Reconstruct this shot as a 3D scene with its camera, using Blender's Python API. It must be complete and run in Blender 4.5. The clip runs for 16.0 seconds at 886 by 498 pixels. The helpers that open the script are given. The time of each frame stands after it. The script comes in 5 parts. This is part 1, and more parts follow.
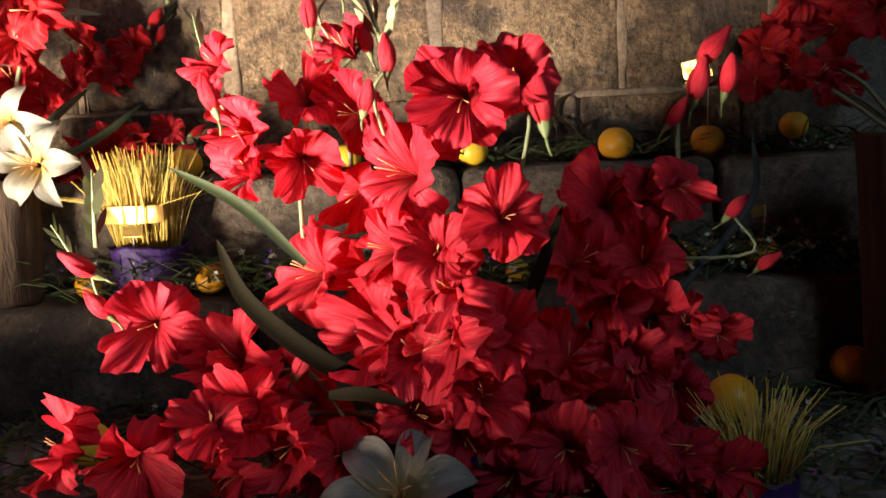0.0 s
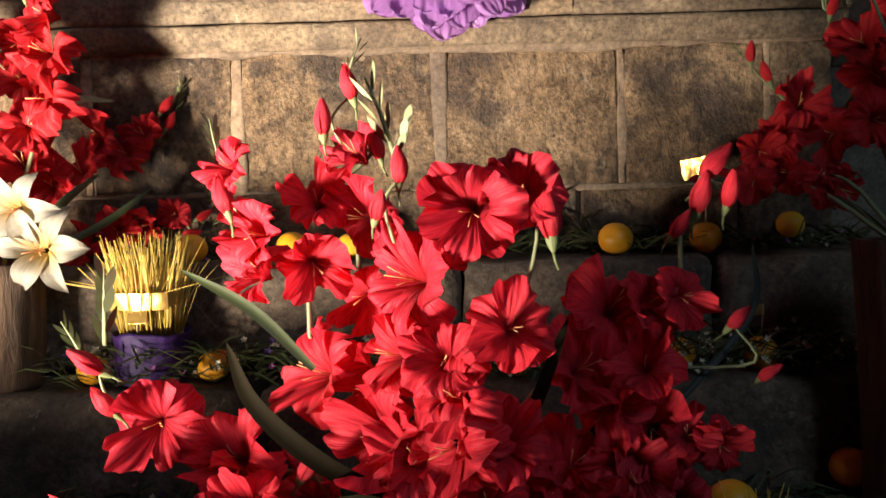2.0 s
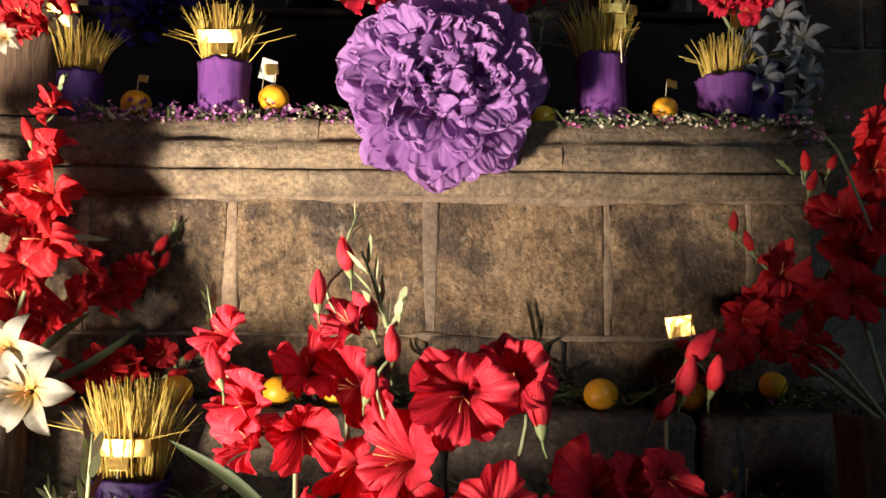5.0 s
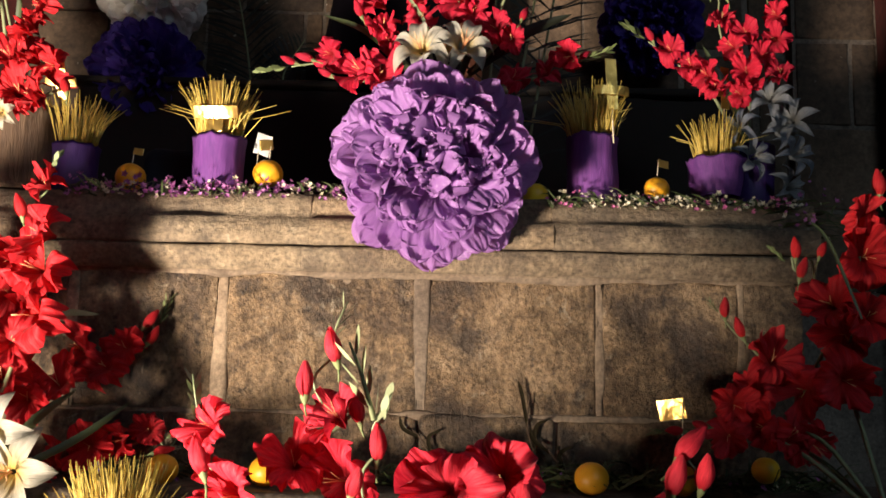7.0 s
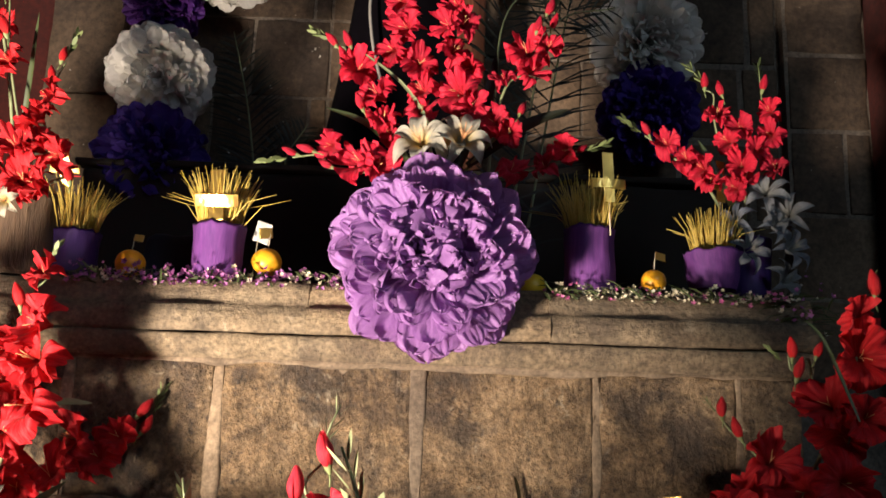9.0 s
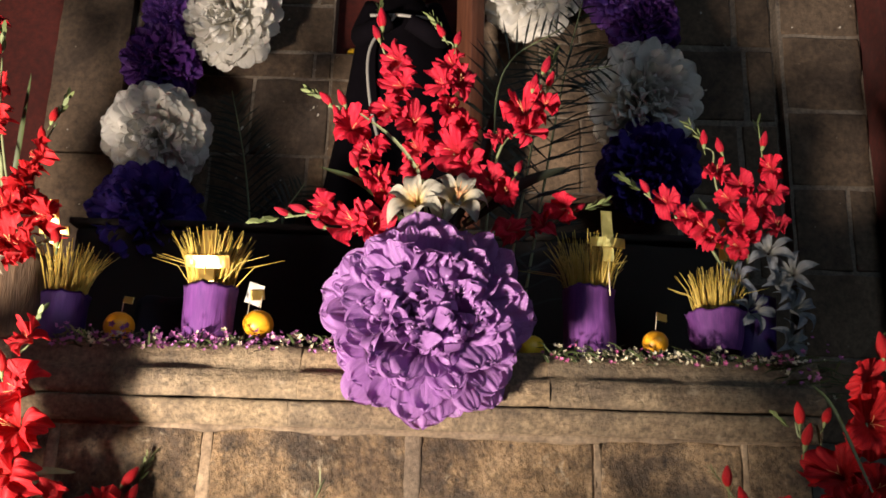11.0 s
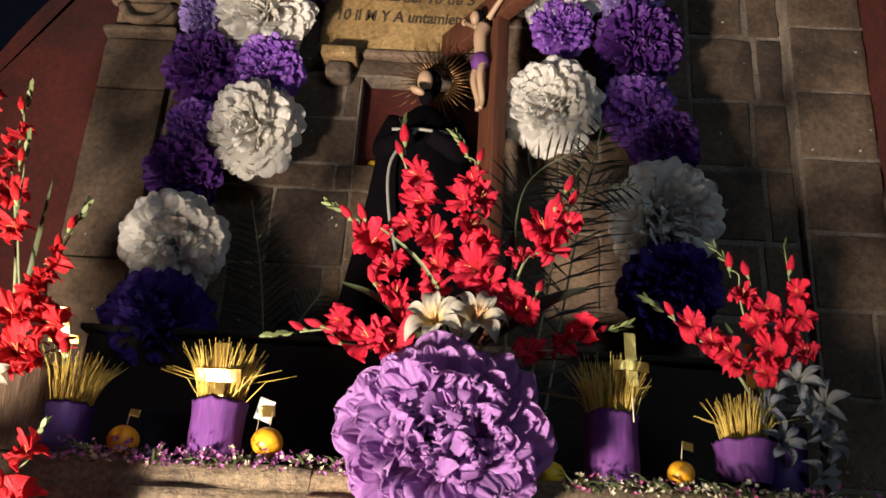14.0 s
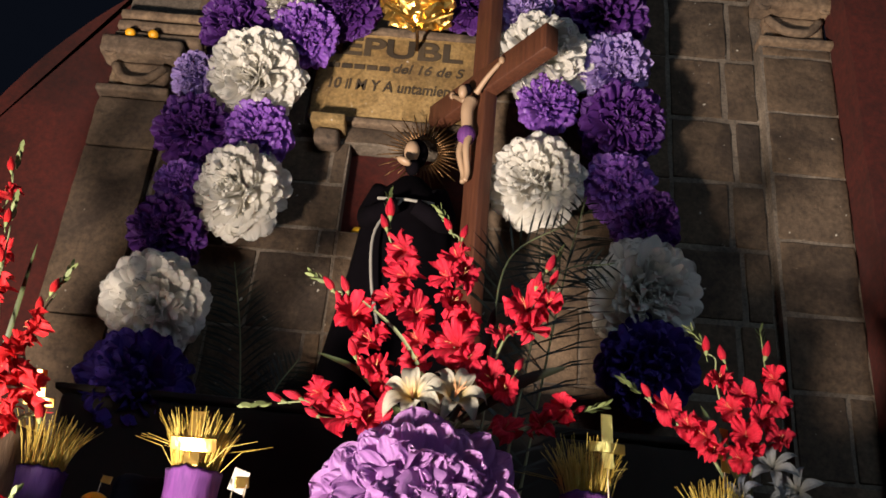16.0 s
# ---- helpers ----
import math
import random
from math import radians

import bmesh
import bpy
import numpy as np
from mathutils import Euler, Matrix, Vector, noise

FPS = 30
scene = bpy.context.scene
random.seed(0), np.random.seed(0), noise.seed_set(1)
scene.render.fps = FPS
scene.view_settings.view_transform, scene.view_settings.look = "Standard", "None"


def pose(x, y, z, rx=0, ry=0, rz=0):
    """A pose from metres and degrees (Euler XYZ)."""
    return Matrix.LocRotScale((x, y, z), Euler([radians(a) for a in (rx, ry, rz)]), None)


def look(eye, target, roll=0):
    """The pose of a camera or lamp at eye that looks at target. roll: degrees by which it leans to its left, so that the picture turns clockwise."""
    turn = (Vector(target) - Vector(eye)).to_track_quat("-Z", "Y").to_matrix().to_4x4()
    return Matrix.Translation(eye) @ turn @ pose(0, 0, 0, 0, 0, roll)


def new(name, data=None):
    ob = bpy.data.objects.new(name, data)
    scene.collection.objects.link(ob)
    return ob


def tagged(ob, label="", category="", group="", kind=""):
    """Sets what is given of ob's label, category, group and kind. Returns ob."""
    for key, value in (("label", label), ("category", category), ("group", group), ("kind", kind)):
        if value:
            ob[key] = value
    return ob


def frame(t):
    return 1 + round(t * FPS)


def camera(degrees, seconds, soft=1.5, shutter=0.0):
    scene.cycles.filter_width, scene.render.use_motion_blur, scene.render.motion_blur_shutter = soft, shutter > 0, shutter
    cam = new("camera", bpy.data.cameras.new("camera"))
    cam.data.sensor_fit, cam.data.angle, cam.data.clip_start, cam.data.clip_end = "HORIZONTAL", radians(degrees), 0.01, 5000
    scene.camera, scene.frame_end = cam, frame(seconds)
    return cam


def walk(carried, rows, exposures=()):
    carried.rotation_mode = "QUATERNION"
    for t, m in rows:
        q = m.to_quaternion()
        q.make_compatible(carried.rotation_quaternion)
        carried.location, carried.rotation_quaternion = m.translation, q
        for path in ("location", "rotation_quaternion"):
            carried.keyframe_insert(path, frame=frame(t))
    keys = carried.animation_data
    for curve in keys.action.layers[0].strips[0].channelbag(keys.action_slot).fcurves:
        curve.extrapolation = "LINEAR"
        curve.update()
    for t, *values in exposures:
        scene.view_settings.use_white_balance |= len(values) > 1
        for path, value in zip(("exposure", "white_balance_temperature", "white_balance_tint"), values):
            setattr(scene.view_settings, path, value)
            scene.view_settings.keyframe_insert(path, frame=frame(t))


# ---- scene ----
cam = camera(51.7, 16.0, 1.65)
PATH = [
    (0, (0.054, -0.283, 0.458), (-0.003, 1.705, 0.248), -2.5),
    (0.5, (0.043, -0.291, 0.469), (-0.003, 1.7, 0.286), -2.2),
    (1, (0.042, -0.292, 0.484), (-0.001, 1.701, 0.333), -2.0),
    (1.5, (0.041, -0.297, 0.501), (0.002, 1.7, 0.387), -1.7),
    (2, (0.036, -0.3, 0.518), (0.0, 1.699, 0.447), -1.3),
    (2.5, (0.026, -0.307, 0.535), (-0.003, 1.692, 0.506), -0.8),
    (3, (0.018, -0.315, 0.553), (-0.003, 1.685, 0.566), -0.2),
    (3.5, (0.016, -0.324, 0.571), (0.003, 1.675, 0.629), 0.2),
    (4, (0.016, -0.327, 0.589), (0.012, 1.67, 0.686), 0.4),
    (6.5, (0.037, -0.326, 0.656), (0.046, 1.659, 0.9), 1.0),
    (7, (0.033, -0.33, 0.672), (0.043, 1.651, 0.951), 1.3),
    (7.5, (0.032, -0.337, 0.689), (0.039, 1.638, 1.007), 1.5),
    (8, (0.034, -0.343, 0.704), (0.039, 1.625, 1.062), 1.8),
    (8.5, (0.042, -0.344, 0.712), (0.042, 1.617, 1.107), 1.9),
    (9, (0.042, -0.345, 0.722), (0.044, 1.609, 1.151), 2.0),
    (11.5, (0.069, -0.279, 0.756), (0.049, 1.636, 1.333), 2.0),
    (12, (0.061, -0.261, 0.764), (0.036, 1.642, 1.377), 2.5),
    (12.5, (0.057, -0.253, 0.771), (0.024, 1.638, 1.422), 2.9),
    (13, (0.049, -0.251, 0.777), (0.011, 1.626, 1.466), 3.4),
    (13.5, (0.051, -0.253, 0.784), (0.004, 1.61, 1.509), 3.6),
    (14, (0.048, -0.257, 0.791), (-0.003, 1.591, 1.554), 3.7),
    (14.5, (0.051, -0.269, 0.8), (-0.001, 1.564, 1.598), 4.0),
    (15, (0.047, -0.283, 0.809), (0.001, 1.537, 1.638), 4.5),
    (15.5, (0.043, -0.289, 0.816), (0.013, 1.517, 1.674), 5.1),
    (16, (0.04, -0.296, 0.823), (0.023, 1.499, 1.703), 5.3),
]
walk(cam, [(t, look(eye, target, roll)) for t, eye, target, roll in PATH], [(0.0, 0.2), (2.5, -0.02), (6.5, -0.22), (9.0, -0.16), (12.5, -0.08), (16.0, -0.03)])

# ---- night sky and the flood lamp on the ground ----
night = bpy.data.worlds.new("night")
scene.world = night
night.use_nodes = True
night.node_tree.nodes["Background"].inputs[0].default_value = (0.3, 0.4, 0.7, 1)
night.node_tree.nodes["Background"].inputs[1].default_value = 0.010
flood = new("flood_lamp", bpy.data.lights.new("flood_lamp", "SPOT"))
flood.data.energy = 1800
flood.data.color = (1.0, 0.84, 0.715)
flood.data.spot_size = radians(93)
flood.data.spot_blend = 1.0
flood.data.shadow_soft_size = 0.17
flood.matrix_world = look((-1.6, -0.1, -0.25), (-0.387, 1.346, 2.081))
# cool street light, high up behind
street = new("street_light", bpy.data.lights.new("street_light", "AREA"))
street.data.energy = 52
street.data.color = (0.6, 0.78, 1.0)
street.data.size = 1.2
street.matrix_world = look((2.6, -3.4, 3.4), (0.3, 2.2, 1.0))


# ---- materials ----
def nodes_of(name):
    m = bpy.data.materials.new(name)
    m.use_nodes = True
    nt = m.node_tree
    return m, nt, nt.nodes["Principled BSDF"]


def add(nt, kind, **ins):
    n = nt.nodes.new(kind)
    for k, v in ins.items():
        n.inputs[k].default_value = v
    return n


def ramp(nt, fac, stops):
    r = nt.nodes.new("ShaderNodeValToRGB")
    el = r.color_ramp.elements
    while len(el) < len(stops):
        el.new(0.5)
    for e, (p, c) in zip(el, stops):
        e.position, e.color = p, (*c, 1)
    nt.links.new(fac, r.inputs[0])
    return r


def mixed(nt, fac, a, b, mode="MIX"):
    n = nt.nodes.new("ShaderNodeMix")
    n.data_type, n.blend_type = "RGBA", mode
    for sock, v in ((n.inputs[0], fac), (n.inputs[6], a), (n.inputs[7], b)):
        if isinstance(v, (int, float)):
            sock.default_value = v
        elif isinstance(v, tuple):
            sock.default_value = (*v, 1)
        else:
            nt.links.new(v, sock)
    return n.outputs[2]


def stone(name, base, light, dark, big=2.5, fine=60.0, bump=0.5, fleck=0.0, rough=0.92, crust=0.0, tool=None):
    """Weathered stone: slow stains, pores, a grain and pale flecks of lime."""
    m, nt, bs = nodes_of(name)
    co = nt.nodes.new("ShaderNodeTexCoord").outputs["Object"]
    info = nt.nodes.new("ShaderNodeObjectInfo").outputs["Random"]

    def noise_at(scale, detail, dist=0.0):
        n = add(nt, "ShaderNodeTexNoise", Scale=scale, Detail=detail, Roughness=0.65, Distortion=dist)
        nt.links.new(co, n.inputs["Vector"])
        return n.outputs["Fac"]

    stain = ramp(nt, noise_at(big, 6, 0.6), [(0.36, dark), (0.5, base), (0.66, light)])
    grain = ramp(nt, noise_at(fine, 5), [(0.3, (0.42, 0.42, 0.42) if crust else (0.55, 0.55, 0.55)), (0.7, (1.35, 1.32, 1.28) if crust else (1.25, 1.22, 1.18))])
    c = mixed(nt, 1.0, stain.outputs[0], grain.outputs[0], "MULTIPLY")
    blot = ramp(nt, noise_at(big * 2.7, 7, 0.8), [(0.3, (0.3, 0.27, 0.25)), (0.52, (1, 1, 1))])
    c = mixed(nt, 0.65, c, blot.outputs[0], "MULTIPLY")
    tone = ramp(nt, info, [(0.0, (0.78, 0.78, 0.8)), (1.0, (1.15, 1.1, 1.04))])
    c = mixed(nt, 1.0, c, tone.outputs[0], "MULTIPLY")
    if crust:
        k = ramp(nt, noise_at(5.5, 9, 0.4), [(0.50, (0, 0, 0)), (0.62, (crust, crust, crust))])
        c = mixed(nt, k.outputs[0], c, (0.045, 0.036, 0.03))
        k = ramp(nt, noise_at(26, 6, 0.2), [(0.60, (0, 0, 0)), (0.68, (crust, crust, crust))])
        c = mixed(nt, k.outputs[0], c, (0.03, 0.024, 0.02))
        k = ramp(nt, noise_at(17, 8, 1.0), [(0.60, (0, 0, 0)), (0.72, (crust, crust, crust))])
        c = mixed(nt, k.outputs[0], c, (0.50, 0.42, 0.29))
    if fleck:
        f = ramp(nt, noise_at(30, 2), [(0.76 - fleck, (0, 0, 0)), (0.79 - fleck, (1, 1, 1))])
        c = mixed(nt, f.outputs[0], c, (0.5, 0.46, 0.38))
    nt.links.new(c, bs.inputs["Base Color"])
    bs.inputs["Roughness"].default_value = rough
    b1 = add(nt, "ShaderNodeBump", Strength=min(1, bump), Distance=0.03 if crust else 0.012)
    nt.links.new(noise_at(big * 8, 8, 0.2), b1.inputs["Height"])
    b2 = add(nt, "ShaderNodeBump", Strength=bump * 0.8, Distance=0.012 if crust else 0.003)
    nt.links.new(noise_at(fine * 2, 6), b2.inputs["Height"])
    nt.links.new(b1.outputs[0], b2.inputs["Normal"])
    last = b2.outputs[0]
    if tool:
        # chisel marks and open pits, drawn out along the way of working
        mp = add(nt, "ShaderNodeMapping")
        mp.inputs["Scale"].default_value = tool[:3]
        nt.links.new(co, mp.inputs[0])
        mark = add(nt, "ShaderNodeTexNoise", Scale=1.0, Detail=7.0, Roughness=0.68, Distortion=0.35)
        nt.links.new(mp.outputs[0], mark.inputs["Vector"])
        pit = ramp(nt, mark.outputs["Fac"], [(0.34, (0, 0, 0)), (0.46, (0.7, 0.7, 0.7)), (0.62, (1, 1, 1))])
        shade = ramp(nt, mark.outputs["Fac"], [(0.32, (0.45, 0.43, 0.41)), (0.47, (0.95, 0.95, 0.95)), (0.66, (1.3, 1.27, 1.22))])
        c = mixed(nt, tool[3], c, shade.outputs[0], "MULTIPLY")
        nt.links.new(c, bs.inputs["Base Color"])
        b3 = add(nt, "ShaderNodeBump", Strength=tool[3], Distance=0.012)
        nt.links.new(pit.outputs[0], b3.inputs["Height"])
        nt.links.new(last, b3.inputs["Normal"])
        last = b3.outputs[0]
    nt.links.new(last, bs.inputs["Normal"])
    return m


def cloth(name, low, high, see=0.25, rough=0.6, scale=40.0, bump=0.25, sheen=0.0, dist=0.002):
    """Thin cloth or paper: colour varies from piece to piece, and light shines through."""
    m, nt, bs = nodes_of(name)
    co = nt.nodes.new("ShaderNodeTexCoord").outputs["Object"]
    isl = nt.nodes.new("ShaderNodeNewGeometry").outputs["Random Per Island"]
    n = add(nt, "ShaderNodeTexNoise", Scale=scale, Detail=4.0, Roughness=0.6)
    nt.links.new(co, n.inputs["Vector"])
    k = nt.nodes.new("ShaderNodeMath")
    k.operation = "MULTIPLY_ADD"
    k.inputs[1].default_value, k.inputs[2].default_value = 0.5, 0.0
    nt.links.new(isl, k.inputs[0])
    k2 = nt.nodes.new("ShaderNodeMath")
    k2.operation = "MULTIPLY_ADD"
    k2.inputs[1].default_value = 0.5
    nt.links.new(n.outputs["Fac"], k2.inputs[0])
    nt.links.new(k.outputs[0], k2.inputs[2])
    c = ramp(nt, k2.outputs[0], [(0.15, low), (0.85, high)])
    nt.links.new(c.outputs[0], bs.inputs["Base Color"])
    bs.inputs["Roughness"].default_value = rough
    bs.inputs["Sheen Weight"].default_value = sheen
    b = add(nt, "ShaderNodeBump", Strength=bump, Distance=dist)
    nt.links.new(n.outputs["Fac"], b.inputs["Height"])
    nt.links.new(b.outputs[0], bs.inputs["Normal"])
    if see:
        t = nt.nodes.new("ShaderNodeBsdfTranslucent")
        nt.links.new(c.outputs[0], t.inputs[0])
        mx = nt.nodes.new("ShaderNodeMixShader")
        mx.inputs[0].default_value = see
        nt.links.new(bs.outputs[0], mx.inputs[1])
        nt.links.new(t.outputs[0], mx.inputs[2])
        nt.links.new(mx.outputs[0], nt.nodes["Material Output"].inputs[0])
    return m


def silk(name, low, high, throat):
    """Printed silk petal: veins run from throat to rim, by the petal's own coordinates."""
    m, nt, bs = nodes_of(name)
    uv = nt.nodes.new("ShaderNodeUVMap")
    sep = nt.nodes.new("ShaderNodeSeparateXYZ")
    nt.links.new(uv.outputs[0], sep.inputs[0])
    rnd = nt.nodes.new("ShaderNodeObjectInfo").outputs["Random"]
    st = add(nt, "ShaderNodeMapping")
    st.inputs["Scale"].default_value = (3.0, 26.0, 1.0)
    nt.links.new(uv.outputs[0], st.inputs[0])
    n = add(nt, "ShaderNodeTexNoise", Scale=1.0, Detail=3.0)
    nt.links.new(st.outputs[0], n.inputs["Vector"])
    body = ramp(nt, n.outputs["Fac"], [(0.3, low), (0.7, high)])
    tone = ramp(nt, rnd, [(0.0, (0.8, 0.85, 0.9)), (1.0, (1.1, 1.1, 1.0))])
    c = mixed(nt, 1.0, body.outputs[0], tone.outputs[0], "MULTIPLY")
    inner = ramp(nt, sep.outputs[0], [(0.0, (1, 1, 1)), (0.3, (0.25, 0.25, 0.25)), (0.5, (0, 0, 0))])
    c = mixed(nt, inner.outputs[0], c, throat)
    nt.links.new(c, bs.inputs["Base Color"])
    bs.inputs["Roughness"].default_value = 0.55
    bs.inputs["Specular IOR Level"].default_value = 0.25
    bs.inputs["Sheen Weight"].default_value = 0.04
    b = add(nt, "ShaderNodeBump", Strength=0.9, Distance=0.003)
    nt.links.new(n.outputs["Fac"], b.inputs["Height"])
    nt.links.new(b.outputs[0], bs.inputs["Normal"])
    t = nt.nodes.new("ShaderNodeBsdfTranslucent")
    nt.links.new(c, t.inputs[0])
    mx = nt.nodes.new("ShaderNodeMixShader")
    mx.inputs[0].default_value = 0.30
    nt.links.new(bs.outputs[0], mx.inputs[1])
    nt.links.new(t.outputs[0], mx.inputs[2])
    nt.links.new(mx.outputs[0], nt.nodes["Material Output"].inputs[0])
    return m


def streaked(name, low, high, sx, sz, rough=0.7, bump=0.5, metal=0.0, dist=0.004):
    """Grain drawn out along z: wood, bark, painted metal."""
    m, nt, bs = nodes_of(name)
    co = nt.nodes.new("ShaderNodeTexCoord").outputs["Object"]
    mp = add(nt, "ShaderNodeMapping")
    mp.inputs["Scale"].default_value = (sx, sx, sz)
    nt.links.new(co, mp.inputs[0])
    n = add(nt, "ShaderNodeTexNoise", Scale=1.0, Detail=6.0, Roughness=0.7, Distortion=0.5)
    nt.links.new(mp.outputs[0], n.inputs["Vector"])
    c = ramp(nt, n.outputs["Fac"], [(0.3, low), (0.7, high)])
    nt.links.new(c.outputs[0], bs.inputs["Base Color"])
    bs.inputs["Roughness"].default_value = rough
    bs.inputs["Metallic"].default_value = metal
    b = add(nt, "ShaderNodeBump", Strength=bump, Distance=dist)
    nt.links.new(n.outputs["Fac"], b.inputs["Height"])
    nt.links.new(b.outputs[0], bs.inputs["Normal"])
    return m


STONE_ALTAR = stone("altar_stone", (0.315, 0.222, 0.124), (0.45, 0.335, 0.205), (0.12, 0.086, 0.057), 4.2, 70, 1.0, crust=0.75, tool=(36, 36, 16, 0.7))
STONE_MOULD = stone("moulding_stone", (0.265, 0.202, 0.123), (0.345, 0.272, 0.17), (0.165, 0.122, 0.077), 3.0, 80, 0.5, crust=0.4, tool=(3, 22, 30, 0.3))
STONE_STEP = stone("step_stone", (0.155, 0.122, 0.086), (0.24, 0.195, 0.14), (0.085, 0.066, 0.052), 3.0, 60, 0.6, crust=0.5)
STONE_WALL = stone("wall_stone", (0.108, 0.076, 0.049), (0.165, 0.117, 0.075), (0.06, 0.042, 0.029), 2.2, 45, 0.6, fleck=0.035)
STONE_CARVED = stone("carved_stone", (0.19, 0.135, 0.09), (0.27, 0.2, 0.13), (0.1, 0.075, 0.055), 3.5, 50, 0.4, fleck=0.0)
STONE_PLAQUE = stone("plaque_stone", (0.30, 0.20, 0.075), (0.40, 0.28, 0.12), (0.19, 0.12, 0.05), 3.0, 60, 0.35, fleck=0.04)
MORTAR = stone("mortar", (0.235, 0.18, 0.12), (0.31, 0.245, 0.168), (0.14, 0.106, 0.073), 4.0, 90, 0.4)
MORTAR_WALL = stone("wall_mortar", (0.21, 0.175, 0.135), (0.29, 0.245, 0.19), (0.14, 0.115, 0.09), 3.0, 90, 0.4)
FLOOR = stone("floor_stone", (0.24, 0.23, 0.22), (0.36, 0.35, 0.33), (0.12, 0.115, 0.11), 2.5, 50, 0.4)
RED_WALL = stone("red_limewash", (0.075, 0.009, 0.005), (0.098, 0.013, 0.007), (0.05, 0.006, 0.0035), 1.2, 40, 0.2)
RED_MAIN = silk("crimson_silk", (0.52, 0.008, 0.026), (0.88, 0.045, 0.072), (0.38, 0.004, 0.01))
RED_SIDE = silk("scarlet_silk", (0.38, 0.005, 0.010), (0.70, 0.022, 0.03), (0.45, 0.01, 0.004))
RED_TOP = silk("coral_silk", (0.38, 0.004, 0.022), (0.72, 0.022, 0.06), (0.4, 0.006, 0.012))
LILY = silk("lily_silk", (0.36, 0.325, 0.255), (0.53, 0.49, 0.40), (0.65, 0.45, 0.1))
# LILY in dim cool light: the shade is put into the colour
LILY_SHADED = silk("shaded_lily_silk", (0.16, 0.175, 0.205), (0.28, 0.295, 0.33), (0.3, 0.3, 0.26))
GREEN = cloth("leaf_green", (0.022, 0.032, 0.010), (0.075, 0.10, 0.035), 0.15, 0.5, 30)
CALYX = cloth("calyx_green", (0.07, 0.10, 0.03), (0.20, 0.24, 0.09), 0.1, 0.6, 60)
STEM = cloth("stem_green", (0.12, 0.15, 0.06), (0.32, 0.35, 0.19), 0.0, 0.6, 60)
STAMEN = cloth("stamen_cream", (0.72, 0.28, 0.10), (0.85, 0.5, 0.25), 0.2, 0.5, 60)
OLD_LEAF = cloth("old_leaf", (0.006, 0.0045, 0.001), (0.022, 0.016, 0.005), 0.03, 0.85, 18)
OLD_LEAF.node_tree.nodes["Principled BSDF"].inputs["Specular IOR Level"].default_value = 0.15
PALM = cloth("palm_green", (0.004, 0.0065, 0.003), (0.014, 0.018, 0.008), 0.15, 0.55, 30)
PAPER_PURPLE = cloth("purple_tissue", (0.21, 0.062, 0.39), (0.72, 0.41, 0.67), 0.48, 0.22, 40, 0.4, 0.0, 0.005)
PAPER_MID = cloth("violet_tissue", (0.16, 0.05, 0.39), (0.31, 0.125, 0.54), 0.3, 0.42, 30, 0.15, 0.0, 0.004)
PAPER_DARK = cloth("dark_violet_tissue", (0.055, 0.014, 0.15), (0.13, 0.035, 0.25), 0.3, 0.5, 30, 0.15, 0.0, 0.004)
PAPER_LAV = cloth("lavender_tissue", (0.28, 0.2, 0.55), (0.45, 0.33, 0.68), 0.3, 0.5, 30, 0.15, 0.0, 0.004)
PAPER_BLUE = cloth("indigo_tissue", (0.03, 0.012, 0.17), (0.08, 0.036, 0.33), 0.3, 0.6, 60, 0.3, 0.0, 0.006)
PAPER_WHITE = cloth("white_tissue", (0.72, 0.69, 0.62), (0.82, 0.80, 0.74), 0.42, 0.6, 30, 0.15)
CREPE = streaked("purple_crepe", (0.07, 0.016, 0.12), (0.15, 0.036, 0.20), 110, 12, 0.75, 0.6, 0.0, 0.004)
CREPE_DARK = streaked("deep_purple_crepe", (0.022, 0.005, 0.07), (0.042, 0.009, 0.11), 90, 10, 0.6, 0.4)
WHEAT = cloth("wheat_yellow", (0.62, 0.41, 0.035), (0.90, 0.71, 0.20), 0.2, 0.6, 80)
BARK = streaked("bark", (0.035, 0.02, 0.011), (0.13, 0.082, 0.045), 45, 7, 0.85, 0.9, 0.0, 0.012)
WOOD = streaked("dark_wood", (0.05, 0.016, 0.008), (0.12, 0.042, 0.02), 60, 4, 0.55, 0.3)
ORANGE = cloth("orange_peel", (0.70, 0.27, 0.008), (0.88, 0.42, 0.02), 0.0, 0.42, 14, 0.1)
YELLOW = cloth("lemon_peel", (0.68, 0.38, 0.012), (0.86, 0.54, 0.03), 0.0, 0.42, 14, 0.1)
STICK = streaked("stick", (0.5, 0.42, 0.28), (0.66, 0.58, 0.42), 200, 20)
VELVET = cloth("black_velvet", (0.0015, 0.001, 0.0018), (0.004, 0.003, 0.0045), 0.0, 0.95, 25, 0.3, 0.0)
VELVET.node_tree.nodes["Principled BSDF"].inputs["Specular IOR Level"].default_value = 0.05
SKIN = cloth("painted_wood", (0.30, 0.19, 0.11), (0.44, 0.30, 0.19), 0.0, 0.5, 20, 0.1)
INK = cloth("faded_ink", (0.035, 0.025, 0.015), (0.08, 0.055, 0.03), 0.0, 0.9, 40, 0.1)
TWINE = cloth("silver_cord", (0.2, 0.19, 0.17), (0.4, 0.38, 0.33), 0.0, 0.4, 60)
SHELF_BROWN = cloth("shelf_brown", (0.010, 0.0075, 0.005), (0.026, 0.019, 0.013), 0.0, 0.9, 9, 0.4, 0.0, 0.01)
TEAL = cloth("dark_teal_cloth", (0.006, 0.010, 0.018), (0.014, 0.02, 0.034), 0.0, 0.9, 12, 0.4)
